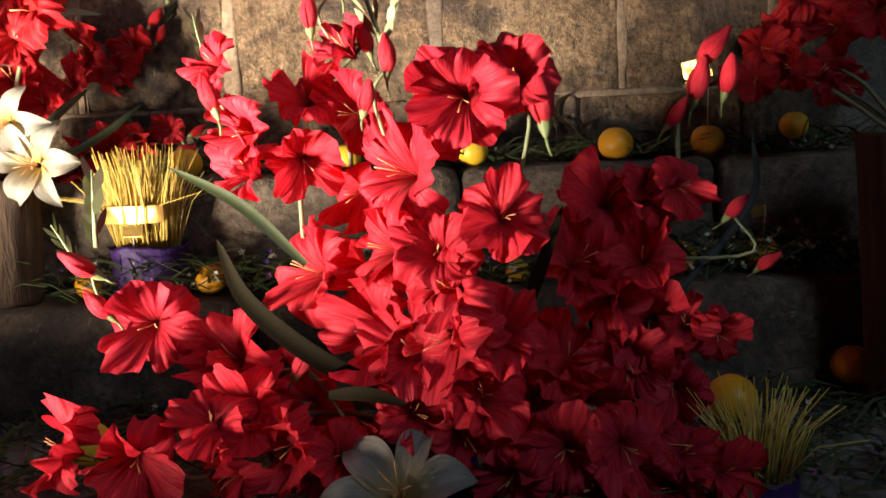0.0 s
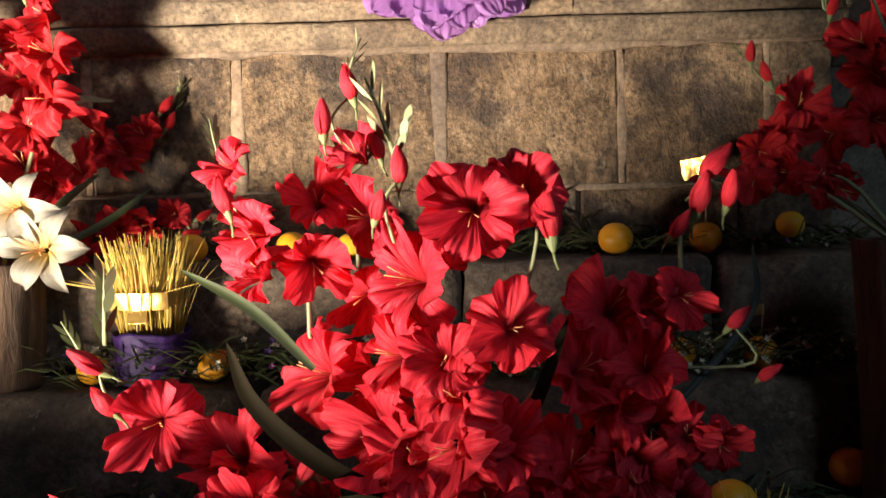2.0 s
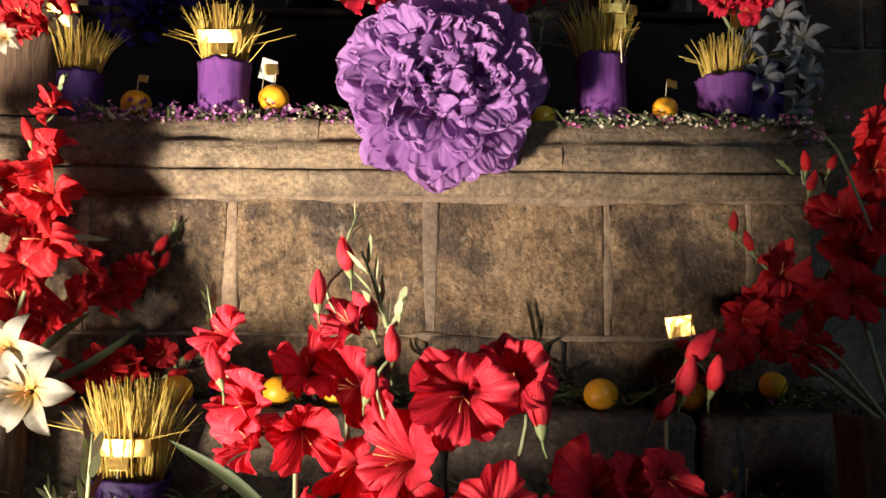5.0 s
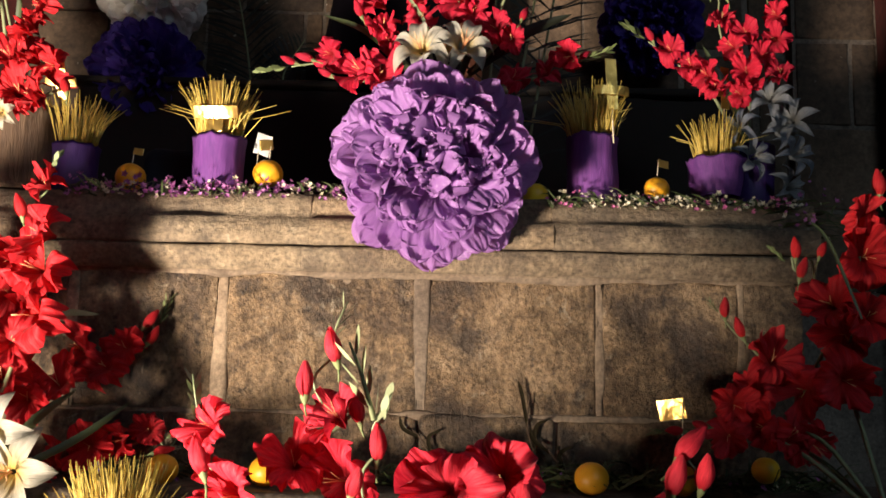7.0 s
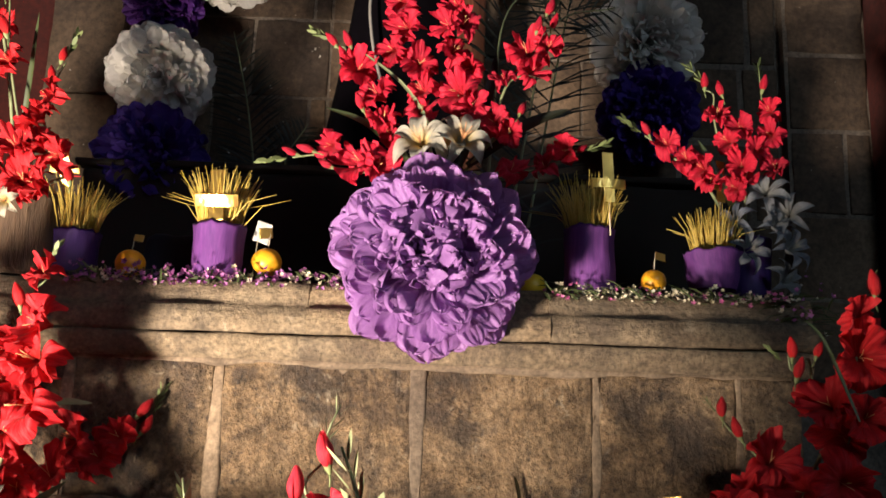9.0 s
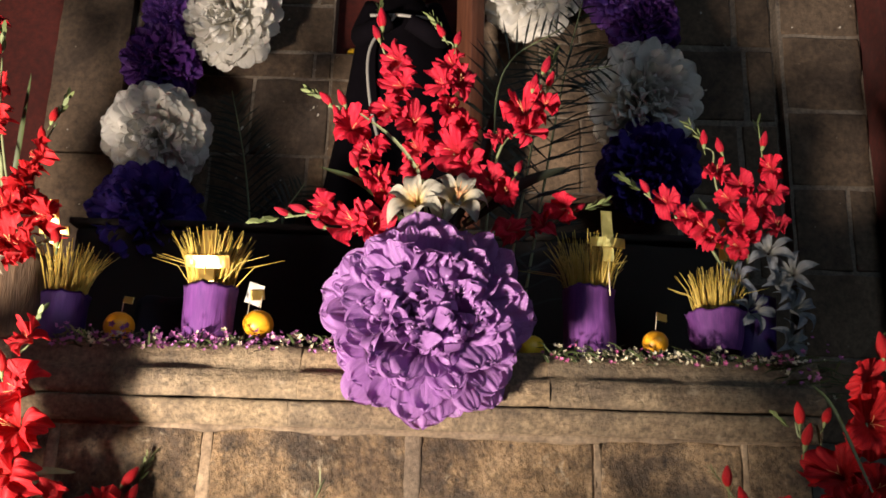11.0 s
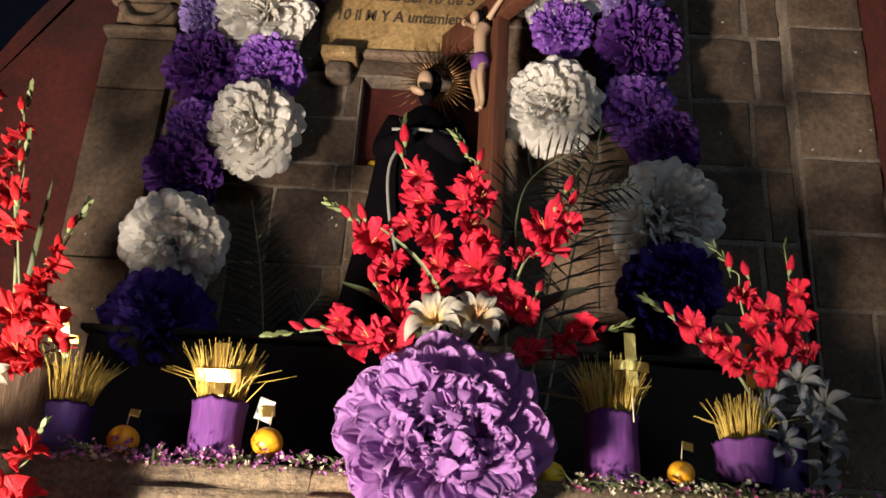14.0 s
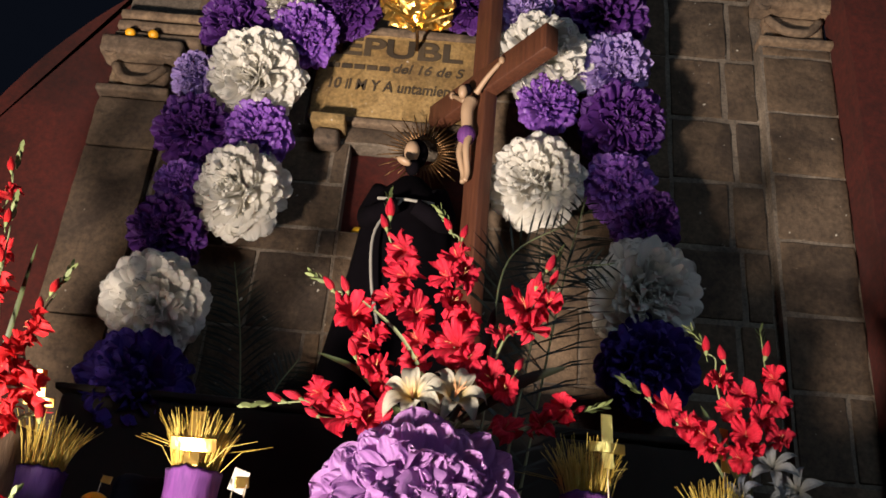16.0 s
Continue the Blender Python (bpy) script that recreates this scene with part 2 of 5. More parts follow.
PINK = cloth("pink_blossom", (0.55, 0.10, 0.30), (0.7, 0.2, 0.42), 0.25, 0.7, 40)
MAUVE = cloth("mauve_blossom", (0.30, 0.07, 0.24), (0.50, 0.20, 0.46), 0.25, 0.7, 40)
CREAM = cloth("cream_blossom", (0.62, 0.55, 0.34), (0.8, 0.75, 0.58), 0.25, 0.7, 40)
GOLD, _nt, _bs = nodes_of("gold_foil")
_n = add(_nt, "ShaderNodeTexNoise", Scale=22.0, Detail=2.0)
_nt.links.new(_nt.nodes.new("ShaderNodeTexCoord").outputs["Object"], _n.inputs["Vector"])
_b = add(_nt, "ShaderNodeBump", Strength=0.35, Distance=0.01)
_nt.links.new(_n.outputs["Fac"], _b.inputs["Height"])
_nt.links.new(_b.outputs[0], _bs.inputs["Normal"])
_bs.inputs["Base Color"].default_value = (0.80, 0.52, 0.14, 1)
_bs.inputs["Metallic"].default_value, _bs.inputs["Roughness"].default_value = 0.95, 0.29


# ---- building blocks ----
def world_of(ob):
    return ob.matrix_basis if ob.parent is None else world_of(ob.parent) @ ob.matrix_parent_inverse @ ob.matrix_basis


def mesh_of(name, bm, *mats, smooth=True):
    me = bpy.data.meshes.new(name)
    bmesh.ops.recalc_face_normals(bm, faces=bm.faces) if not smooth else None
    bm.to_mesh(me)
    bm.free()
    for m in mats:
        me.materials.append(m)
    if smooth:
        me.polygons.foreach_set("use_smooth", [True] * len(me.polygons))
    return me


def place(name, me, parent, m=None, label=""):
    """One mesh object as a part of parent, at a pose in the world."""
    ob = new(name, me)
    if parent is not None:
        ob.parent = parent
        ob.matrix_parent_inverse = world_of(parent).inverted()
    ob.matrix_basis = m if m is not None else Matrix()
    return tagged(ob, label)


def part(name, bm, material, parent, label="", smooth=True):
    mats = material if isinstance(material, (tuple, list)) else (material,)
    return place(name, mesh_of(name, bm, *mats, smooth=smooth), parent, None, label)


def thing(name, at, label, category, group="", kind=""):
    ob = new(name)
    ob.empty_display_size = 0.05
    ob.matrix_basis = Matrix.Translation(at)
    return tagged(ob, label, category, group, kind)


def grid(bm, f, nu, nv, mat=0, uvs=True, wrap=False):
    """A sheet f(u, v), u and v from 0 to 1."""
    lay = bm.loops.layers.uv.verify() if uvs else None
    vs = [[bm.verts.new(f(i / nu, j / nv)) for j in range(nv if wrap else nv + 1)] for i in range(nu + 1)]
    for i in range(nu):
        for j in range(nv):
            k = (j + 1) % nv if wrap else j + 1
            fa = bm.faces.new((vs[i][j], vs[i][k], vs[i + 1][k], vs[i + 1][j]))
            fa.material_index = mat
            if lay:
                for lo, (a, b) in zip(fa.loops, ((i, j), (i, j + 1), (i + 1, j + 1), (i + 1, j))):
                    lo[lay].uv = (a / nu, b / nv)


def tube(bm, pts, r0, r1=None, n=6, mat=0):
    """A round rod along points, thinning from r0 to r1, with closed ends."""
    r1 = r0 if r1 is None else r1
    pts = [Vector(p) for p in pts]
    rings = []
    for i, p in enumerate(pts):
        d = (pts[min(i + 1, len(pts) - 1)] - pts[max(i - 1, 0)]).normalized()
        a = d.orthogonal().normalized()
        if rings and i:
            a = (last - d * last.dot(d)).normalized()
        last = a
        b = d.cross(a)
        r = r0 + (r1 - r0) * i / (len(pts) - 1)
        rings.append([bm.verts.new(p + r * (a * math.cos(w) + b * math.sin(w))) for w in (2 * math.pi * k / n for k in range(n))])
    for q, s in zip(rings, rings[1:]):
        for k in range(n):
            bm.faces.new((q[k], q[(k + 1) % n], s[(k + 1) % n], s[k])).material_index = mat
    for q in (rings[0][::-1], rings[-1]):
        bm.faces.new(q).material_index = mat


def curve_pts(pts, n=5):
    """A smooth run of points through pts."""
    pts = [Vector(p) for p in pts]
    ext = [2 * pts[0] - pts[1]] + pts + [2 * pts[-1] - pts[-2]]
    out = []
    for a, b, c, d in zip(ext, ext[1:], ext[2:], ext[3:]):
        for k in range(n):
            t = k / n
            out.append(0.5 * (2 * b + (c - a) * t + (2 * a - 5 * b + 4 * c - d) * t * t + (3 * b - a - 3 * c + d) * t ** 3))
    return out + [pts[-1]]


def blob(bm, at, rx, ry, rz, turn=(0, 0, 0), mat=0, nu=12, nv=16):
    m = pose(*at, *turn) @ Matrix.Diagonal((rx, ry, rz, 1))

    def f(u, v):
        a, b = math.pi * u, 2 * math.pi * v
        return m @ Vector((math.sin(a) * math.cos(b), math.sin(a) * math.sin(b), math.cos(a)))

    grid(bm, f, nu, nv, mat, False, True)


def rough_box(bm, lo, hi, amp=0.006, seg=0.06, seed=0.0, round_=0.012, mat=0):
    """A hewn block: rounded edges, every face cut fine and pushed about by noise."""
    lo, hi = Vector(lo), Vector(hi)
    mid, half = (lo + hi) / 2, (hi - lo) / 2
    made = {}

    def vert(q):
        key = tuple(round(v, 5) for v in q)
        if key not in made:
            inner = Vector([max(-h + round_, min(h - round_, v)) if h > round_ else 0 for v, h in zip(q, half)])
            off = q - inner
            p = inner + off.normalized() * round_ if off.length > 1e-9 else q
            p = mid + p
            n = off.normalized() if off.length > 1e-9 else Vector((0, 0, 0))
            w = noise.fractal(p * 9 + Vector((seed, seed * 2.3, 0)), 1.0, 2.0, 4) * amp + noise.noise(p * 2.5 + Vector((seed, 0, 7))) * amp
            made[key] = bm.verts.new(p + n * w)
        return made[key]

    for ax in range(3):
        a, b = (ax + 1) % 3, (ax + 2) % 3
        na, nb = (max(2, min(160, math.ceil(2 * half[k] / seg))) for k in (a, b))
        # an extra ring near the edge keeps the arris crisp
        ua = sorted({-half[a], -half[a] + round_, half[a] - round_, half[a], *[-half[a] + 2 * half[a] * i / na for i in range(1, na)]})
        ub = sorted({-half[b], -half[b] + round_, half[b] - round_, half[b], *[-half[b] + 2 * half[b] * i / nb for i in range(1, nb)]})
        for s in (-1, 1):
            def q(u, v):
                w = Vector((0, 0, 0))
                w[ax], w[a], w[b] = s * half[ax], u, v
                return vert(w)
            for u0, u1 in zip(ua, ua[1:]):
                for v0, v1 in zip(ub, ub[1:]):
                    c = [q(u0, v0), q(u1, v0), q(u1, v1), q(u0, v1)]
                    if len(set(c)) == 4:
                        try:
                            bm.faces.new(c if s > 0 else c[::-1]).material_index = mat
                        except ValueError:
                            pass


def block(name, parent, lo, hi, material, amp=0.006, seg=0.06, round_=0.012, label="", smooth=True):
    bm = bmesh.new()
    rough_box(bm, lo, hi, amp, seg, lo[0] * 7.1 + lo[2] * 3.7, round_)
    return part(name, bm, material, parent, label, smooth)


def facing(at, d, spin=0.0, size=1.0):
    """A pose at a place whose z axis points along d."""
    q = Vector(d).to_track_quat("Z", "Y")
    return Matrix.Translation(at) @ q.to_matrix().to_4x4() @ Matrix.Rotation(spin, 4, "Z") @ Matrix.Diagonal((size, size, size, 1))


# ---- the setting: floor, steps, altar, back wall ----
FLOOR_Z, STEP_Z, LEDGE_Z, TOP_Z = -0.04, 0.19, 0.425, 1.12

GROUND_Z = -1.0
floor_bm = bmesh.new()
grid(floor_bm, lambda u, v: Vector((-60 + 120 * u, -60 + 120 * v, GROUND_Z)), 2, 2)
floor = part("floor", floor_bm, FLOOR, None)
tagged(floor, "grey stone paving at the foot of the platform", "floor", kind="structure")
stage = thing("platform", (0, 1.6, GROUND_Z), "stone platform before the altar, strewn with leaves", "platform", kind="structure")
block("top", stage, (-3.2, 0.60, FLOOR_Z - 0.16), (3.2, 3.2, FLOOR_Z), FLOOR, 0.004, 0.12, 0.02)
block("base", stage, (-3.15, 0.66, GROUND_Z), (3.15, 3.2, FLOOR_Z - 0.162), STONE_STEP, 0.01, 0.15, 0.02)

steps = thing("step", (0, 1.6, FLOOR_Z), "worn grey-brown stone steps before the altar", "step", kind="structure")
x = -1.7
for w in (0.62, 0.71, 0.66, 0.58, 0.83):
    block("tread", steps, (x, 1.46, FLOOR_Z - 0.01), (x + w - 0.006, 1.98, STEP_Z), STONE_STEP, 0.008, 0.05, 0.035)
    x += w
x = -1.7
for w in (0.47, 0.58, 0.69, 0.55, 0.6, 0.5):
    block("upper_tread", steps, (x, 1.655, STEP_Z + 0.004), (x + w - 0.006, 1.99, LEDGE_Z), STONE_STEP, 0.008, 0.05, 0.03)
    x += w

altar = thing("altar", (-0.15, 2.4, LEDGE_Z), "weathered brown stone altar with a moulded top edge", "altar")
AX0, AX1 = -1.25, 0.93
core = bmesh.new()
rough_box(core, (AX0 + 0.02, 1.911, LEDGE_Z - 0.2), (AX1 - 0.02, 2.95, TOP_Z - 0.02), 0.003, 0.03, 0, 0.01)
part("core", core, MORTAR, altar, "pale lime mortar")
for x0, x1 in ((AX0, -0.864), (-0.846, -0.503), (-0.478, -0.014), (0.008, 0.421), (0.44, 0.770), (0.784, AX1)):
    block("block", altar, (x0, 1.9, 0.583), (x1, 2.2, 0.92), STONE_ALTAR, 0.007, 0.018, 0.005)
for x0, x1 in ((AX0, -0.62), (-0.612, -0.012), (0.0, 0.32), (0.328, 0.70), (0.71, AX1)):
    block("block", altar, (x0, 1.893, LEDGE_Z), (x1, 2.2, 0.580), STONE_ALTAR, 0.007, 0.022, 0.009)

for x, w in ((-0.855, 0.012), (-0.490, 0.015), (-0.003, 0.017), (0.431, 0.012), (0.777, 0.010)):
    bm = bmesh.new()
    rough_box(bm, (x - w, 1.8975, 0.582), (x + w, 1.93, 0.921), 0.008, 0.012, x * 5, 0.005)
    part("mortar_joint", bm, MORTAR, altar, "pale lime mortar")

# lime smeared along the bed joints
for z, h, y in ((0.5815, 0.008, 1.8965), (0.921, 0.010, 1.8905)):
    bm = bmesh.new()
    rough_box(bm, (AX0 + 0.02, y, z - h), (AX1 - 0.02, 1.94, z + h), 0.009, 0.014, z, 0.005)
    part("bed_joint", bm, MORTAR, altar, "pale lime mortar")


def moulding(name, parent, x0, x1, profile, material, amp, seed):
    """A run of moulded stone: a profile of (y, z) from bottom to top, swept along x with wear."""
    bm = bmesh.new()
    n = max(8, int((x1 - x0) / 0.02))
    run = []
    for (ya, za), (yb, zb) in zip(profile, profile[1:]):
        k = max(1, int(math.hypot(yb - ya, zb - za) / 0.012))
        run += [(ya + (yb - ya) * i / k, za + (zb - za) * i / k) for i in range(k)]
    run.append(profile[-1])

    def f(u, v):
        y, z = run[round(v * (len(run) - 1))]
        p = Vector((x0 + (x1 - x0) * u, y, z))
        w = noise.fractal(Vector((p.x * 7 + seed, p.y * 12, p.z * 14)), 1.0, 2.0, 4) * amp
        return p + Vector((0, -w, w * 0.6))

    grid(bm, f, n, len(run) - 1, 0, False)
    for u in (0, 1):
        bm.faces.new([bm.verts.new(f(u, j / (len(run) - 1))) for j in range(len(run))][:: 1 if u else -1])
    return part(name, bm, material, parent)


COVE = [(2.2, 0.921), (1.878, 0.922), (1.868, 0.934), (1.86, 0.955), (1.850, 0.972), (1.856, 0.980), (2.2, 0.981)]
FASCIA = [(2.2, 0.983), (1.854, 0.984), (1.846, 0.992), (1.842, 1.02), (1.846, 1.043), (1.86, 1.05), (1.868, 1.06), (1.872, 1.085), (1.885, 1.108), (1.93, TOP_Z), (2.95, TOP_Z)]
for x0, x1 in ((AX0 - 0.03, -0.30), (-0.2995, 0.52), (0.5205, AX1 + 0.02)):
    moulding("cove_course", altar, x0, x1, COVE, STONE_MOULD, 0.004, x0)
for x0, x1 in ((AX0 - 0.03, -0.72), (-0.7195, -0.28), (-0.2795, 0.31), (0.3105, AX1 + 0.025)):
    moulding("top_course", altar, x0, x1, FASCIA, STONE_MOULD, 0.007, x0 + 3)

# back wall: mortar bed with a recess, dressed stones in courses, pilasters, carved capitals
wall = thing("wall_back", (0, 3.1, 0), "brown dressed-stone wall with pale mortar joints", "wall", kind="structure")
NX0, NX1, NZ0, NZ1 = -0.42, 0.13, 2.47, 2.885
bed = bmesh.new()
for lo, hi in (((-1.5, 2.985, 0), (NX0, 3.3, 4.4)), ((NX1, 2.985, 0), (1.66, 3.3, 4.4)), ((NX0, 2.985, 0), (NX1, 3.3, NZ0)), ((NX0, 2.985, NZ1), (NX1, 3.3, 4.4)), ((1.335, 2.937, 0), (1.654, 3.1, 3.56))):
    rough_box(bed, lo, hi, 0.0, 0.5, 0, 0.001)
part("mortar_bed", bed, MORTAR_WALL, wall, "pale lime mortar", False)
recess = bmesh.new()
rough_box(recess, (NX0 - 0.1, 3.07, NZ0 - 0.1), (NX1 + 0.1, 3.11, NZ1 + 0.1), 0.001, 0.1, 0, 0.002)
part("recess_back", recess, RED_WALL, wall, "red-painted recess")


def course(z0, z1, cuts, y, gap, amp=0.005):
    for a, b in zip(cuts, cuts[1:]):
        if b <= NX0 + 0.01 or a >= NX1 - 0.01 or z1 <= NZ0 + 0.01 or z0 >= NZ1 - 0.01:
            block("stone", wall, (a + gap, y, z0 + gap), (b - gap, y + 0.1, z1 - gap), STONE_WALL, amp, 0.07, 0.004)


COURSES = (1.0, 1.27, 1.60, 1.72, 2.03, 2.355, 2.47, 2.68, 2.885)
for k, (z0, z1) in enumerate(zip(COURSES, COURSES[1:])):
    inner = (-1.2, -0.86, -0.49, NX0) if k % 2 else (-1.2, -0.72, NX0)
    course(z0, z1, (*inner,), 2.978, 0.006)
    course(z0, z1, (NX0, -0.12, NX1) if k % 2 else (NX0, NX1), 2.978, 0.006)
RIGHT = (1.0, 1.30, 1.59, 1.91, 2.22, 2.54, 2.85, 3.165, 3.49, 3.83, 4.2)
for k, (z0, z1) in enumerate(zip(RIGHT, RIGHT[1:])):
    course(z0, z1, (NX1 + 0.0, 0.56, 0.93) if k % 2 else (NX1, 0.40, 0.93), 2.978, 0.006)
    course(z0, z1, (0.93, 1.176, 1.33) if k % 2 else (0.93, 1.21, 1.33), 2.976, 0.013)
for z0, z1 in ((2.89, 2.968), (3.5, 3.75), (3.75, 4.2)):
    course(z0, z1, (-0.86, -0.45, NX1), 2.978, 0.005)
for z0, z1 in ((2.885, 3.2), (3.2, 3.52), (3.52, 3.9)):
    course(z0, z1, (-1.2, -0.86, -0.625), 2.978, 0.005)
for k, (z0, z1) in enumerate(zip((1.0, 1.3, 1.62, 1.95, 2.26, 2.58, 2.89, 3.2, 3.5), (1.3, 1.62, 1.95, 2.26, 2.58, 2.89, 3.2, 3.5, 3.56))):
    cuts = (1.34, 1.655) if z1 > 2.3 or k % 2 else (1.34, 1.55, 1.655)
    course(z0, z1, cuts, 2.93, 0.009)
for z0, z1 in ((1.0, 1.45), (1.45, 2.0), (2.0, 2.74), (2.74, 2.985)):
    course(z0, z1, (-1.5, -1.21), 2.93, 0.004)


def capital(x0, x1, z0, y):
    """Carved pilaster head: necking, scrolled bell, swag and abacus."""
    cap = thing("capital", ((x0 + x1) / 2, y, z0), "carved brown stone pilaster capital with a swag", "capital", "pilaster capitals", "structure")
    w = x1 - x0
    block("necking", cap, (x0 - 0.02, y - 0.05, z0), (x1 + 0.02, 2.99, z0 + 0.035), STONE_CARVED, 0.003, 0.03, 0.01)
    block("bell", cap, (x0 + 0.01, y - 0.015, z0 + 0.037), (x1 - 0.01, 2.99, z0 + 0.18), STONE_CARVED, 0.006, 0.025, 0.02)
    block("abacus", cap, (x0 - 0.04, y - 0.08, z0 + 0.182), (x1 + 0.04, 2.99, z0 + 0.27), STONE_CARVED, 0.006, 0.03, 0.02)
    bm = bmesh.new()
    tube(bm, curve_pts([(x0 + 0.03, y - 0.02, z0 + 0.15), (x0 + w * 0.3, y - 0.04, z0 + 0.075), (x0 + w / 2, y - 0.045, z0 + 0.06), (x1 - w * 0.3, y - 0.04, z0 + 0.075), (x1 - 0.03, y - 0.02, z0 + 0.15)], 6), 0.02, 0.02, 8)
    part("swag", bm, STONE_CARVED, cap)
    for x in (x0 + 0.01, x1 - 0.01):
        bm = bmesh.new()
        tube(bm, [(x + 0.035 * math.cos(a) * (1 - a / 16), y - 0.06, z0 + 0.2 + 0.035 * math.sin(a) * (1 - a / 16)) for a in (k * 0.5 for k in range(24))], 0.012, 0.008, 6)
        part("scroll", bm, STONE_CARVED, cap)
    return cap


capital(-1.49, -1.22, 2.99, 2.94)
capital(1.35, 1.645, 3.56, 2.95)
for x0, x1, z0 in ((-1.16, -0.9, 3.05), (-1.16, -0.9, 3.3)):
    block("panel", wall, (x0, 2.945, z0), (x1, 3.0, z0 + 0.2), STONE_CARVED, 0.004, 0.04, 0.012)
for z in (3.27, 3.33, 3.39):
    block("fillet", wall, (-1.5, 2.9, z), (-1.12, 3.0, z + 0.045), STONE_CARVED, 0.004, 0.04, 0.012)

# red limewashed walls on both sides; the one ends in an arched top
red = bmesh.new()
arc = [(0.08 - 2.25 * math.cos(a), 2.0 + 2.25 * math.sin(a)) for a in (radians(k * 3) for k in range(0, 17))]
front = [(-1.49, 0.0), (-2.17, 0.0)] + arc + [(-1.49, 3.62)]
ring = [[red.verts.new((px, y, pz)) for px, pz in front] for y in (3.0, 3.25)]
red.faces.new(ring[0][::-1])
red.faces.new(ring[1])
for a, b in zip(range(len(front)), [*range(1, len(front)), 0]):
    red.faces.new((ring[0][a], ring[0][b], ring[1][b], ring[1][a]))
tagged(part("wall_red_left", red, RED_WALL, None, smooth=False), "dark red limewashed wall with an arched edge", "wall", kind="structure")
red = bmesh.new()
n = 60


def worn(u, v):
    z = 4.6 * u
    edge = 1.655 + 0.012 * noise.fractal(Vector((0, 0, z * 5)), 1, 2, 4)
    return Vector((edge + (4.2 - edge) * v, 2.955, z))


grid(red, worn, n, 2, 0, False)
red_right = part("wall_red_right", red, RED_WALL, None, smooth=False)
sol = red_right.modifiers.new("thickness", "SOLIDIFY")
sol.thickness, sol.offset = 0.2, -1
tagged(red_right, "dark red limewashed wall with a worn edge", "wall", kind="structure")

# inscribed plaque
plaque = thing("plaque", (-0.25, 2.95, 2.97), "ochre stone plaque with faded black lettering", "plaque")
block("slab", plaque, (-0.615, 2.952, 2.972), (0.12, 3.0, 3.49), STONE_PLAQUE, 0.003, 0.05, 0.006)
block("lower_edge", plaque, (-0.615, 2.94, 2.965), (0.12, 2.99, 2.995), STONE_CARVED, 0.003, 0.04, 0.006)
block("upper_edge", plaque, (-0.64, 2.93, 3.44), (0.14, 2.99, 3.475), STONE_CARVED, 0.003, 0.04, 0.006)


def words(text, x, z, size, shear=0.0, width=1.0, bold=0.0):
    cu = bpy.data.curves.new("inscription", "FONT")
    cu.body, cu.size, cu.shear, cu.extrude = text, size, shear, 0.0012
    cu.offset = bold
    cu.materials.append(INK)
    place("inscription", cu, plaque, pose(x, 2.948, z, 90, 0, 0) @ Matrix.Diagonal((width, 1, 1, 1)))


words("REPUBL", -0.64, 3.325, 0.135, 0, 1.44, 0.004)
words("del 16 de S", -0.285, 3.243, 0.070, 0.25, 0.98, 0.001)
words("10 il M Y A untamiento", -0.56, 3.14, 0.078, 0.1, 0.80, 0.001)
bars = bmesh.new()
for k in range(5):
    rough_box(bars, (-0.56 + 0.055 * k, 2.9465, 3.248), (-0.515 + 0.055 * k, 2.95, 3.272), 0, 0.1, 0, 0.0005)
part("worn_writing", bars, INK, plaque, "illegible worn lettering", False)
corbel = thing("corbel", (-0.5, 2.93, 2.83), "small moulded stone corbel", "corbel", kind="structure")
block("cap", corbel, (-0.585, 2.86, 2.905), (-0.44, 2.99, 2.955), STONE_PLAQUE, 0.003, 0.03, 0.01)
block("bracket", corbel, (-0.565, 2.89, 2.83), (-0.46, 2.99, 2.903), STONE_CARVED, 0.003, 0.03, 0.02)


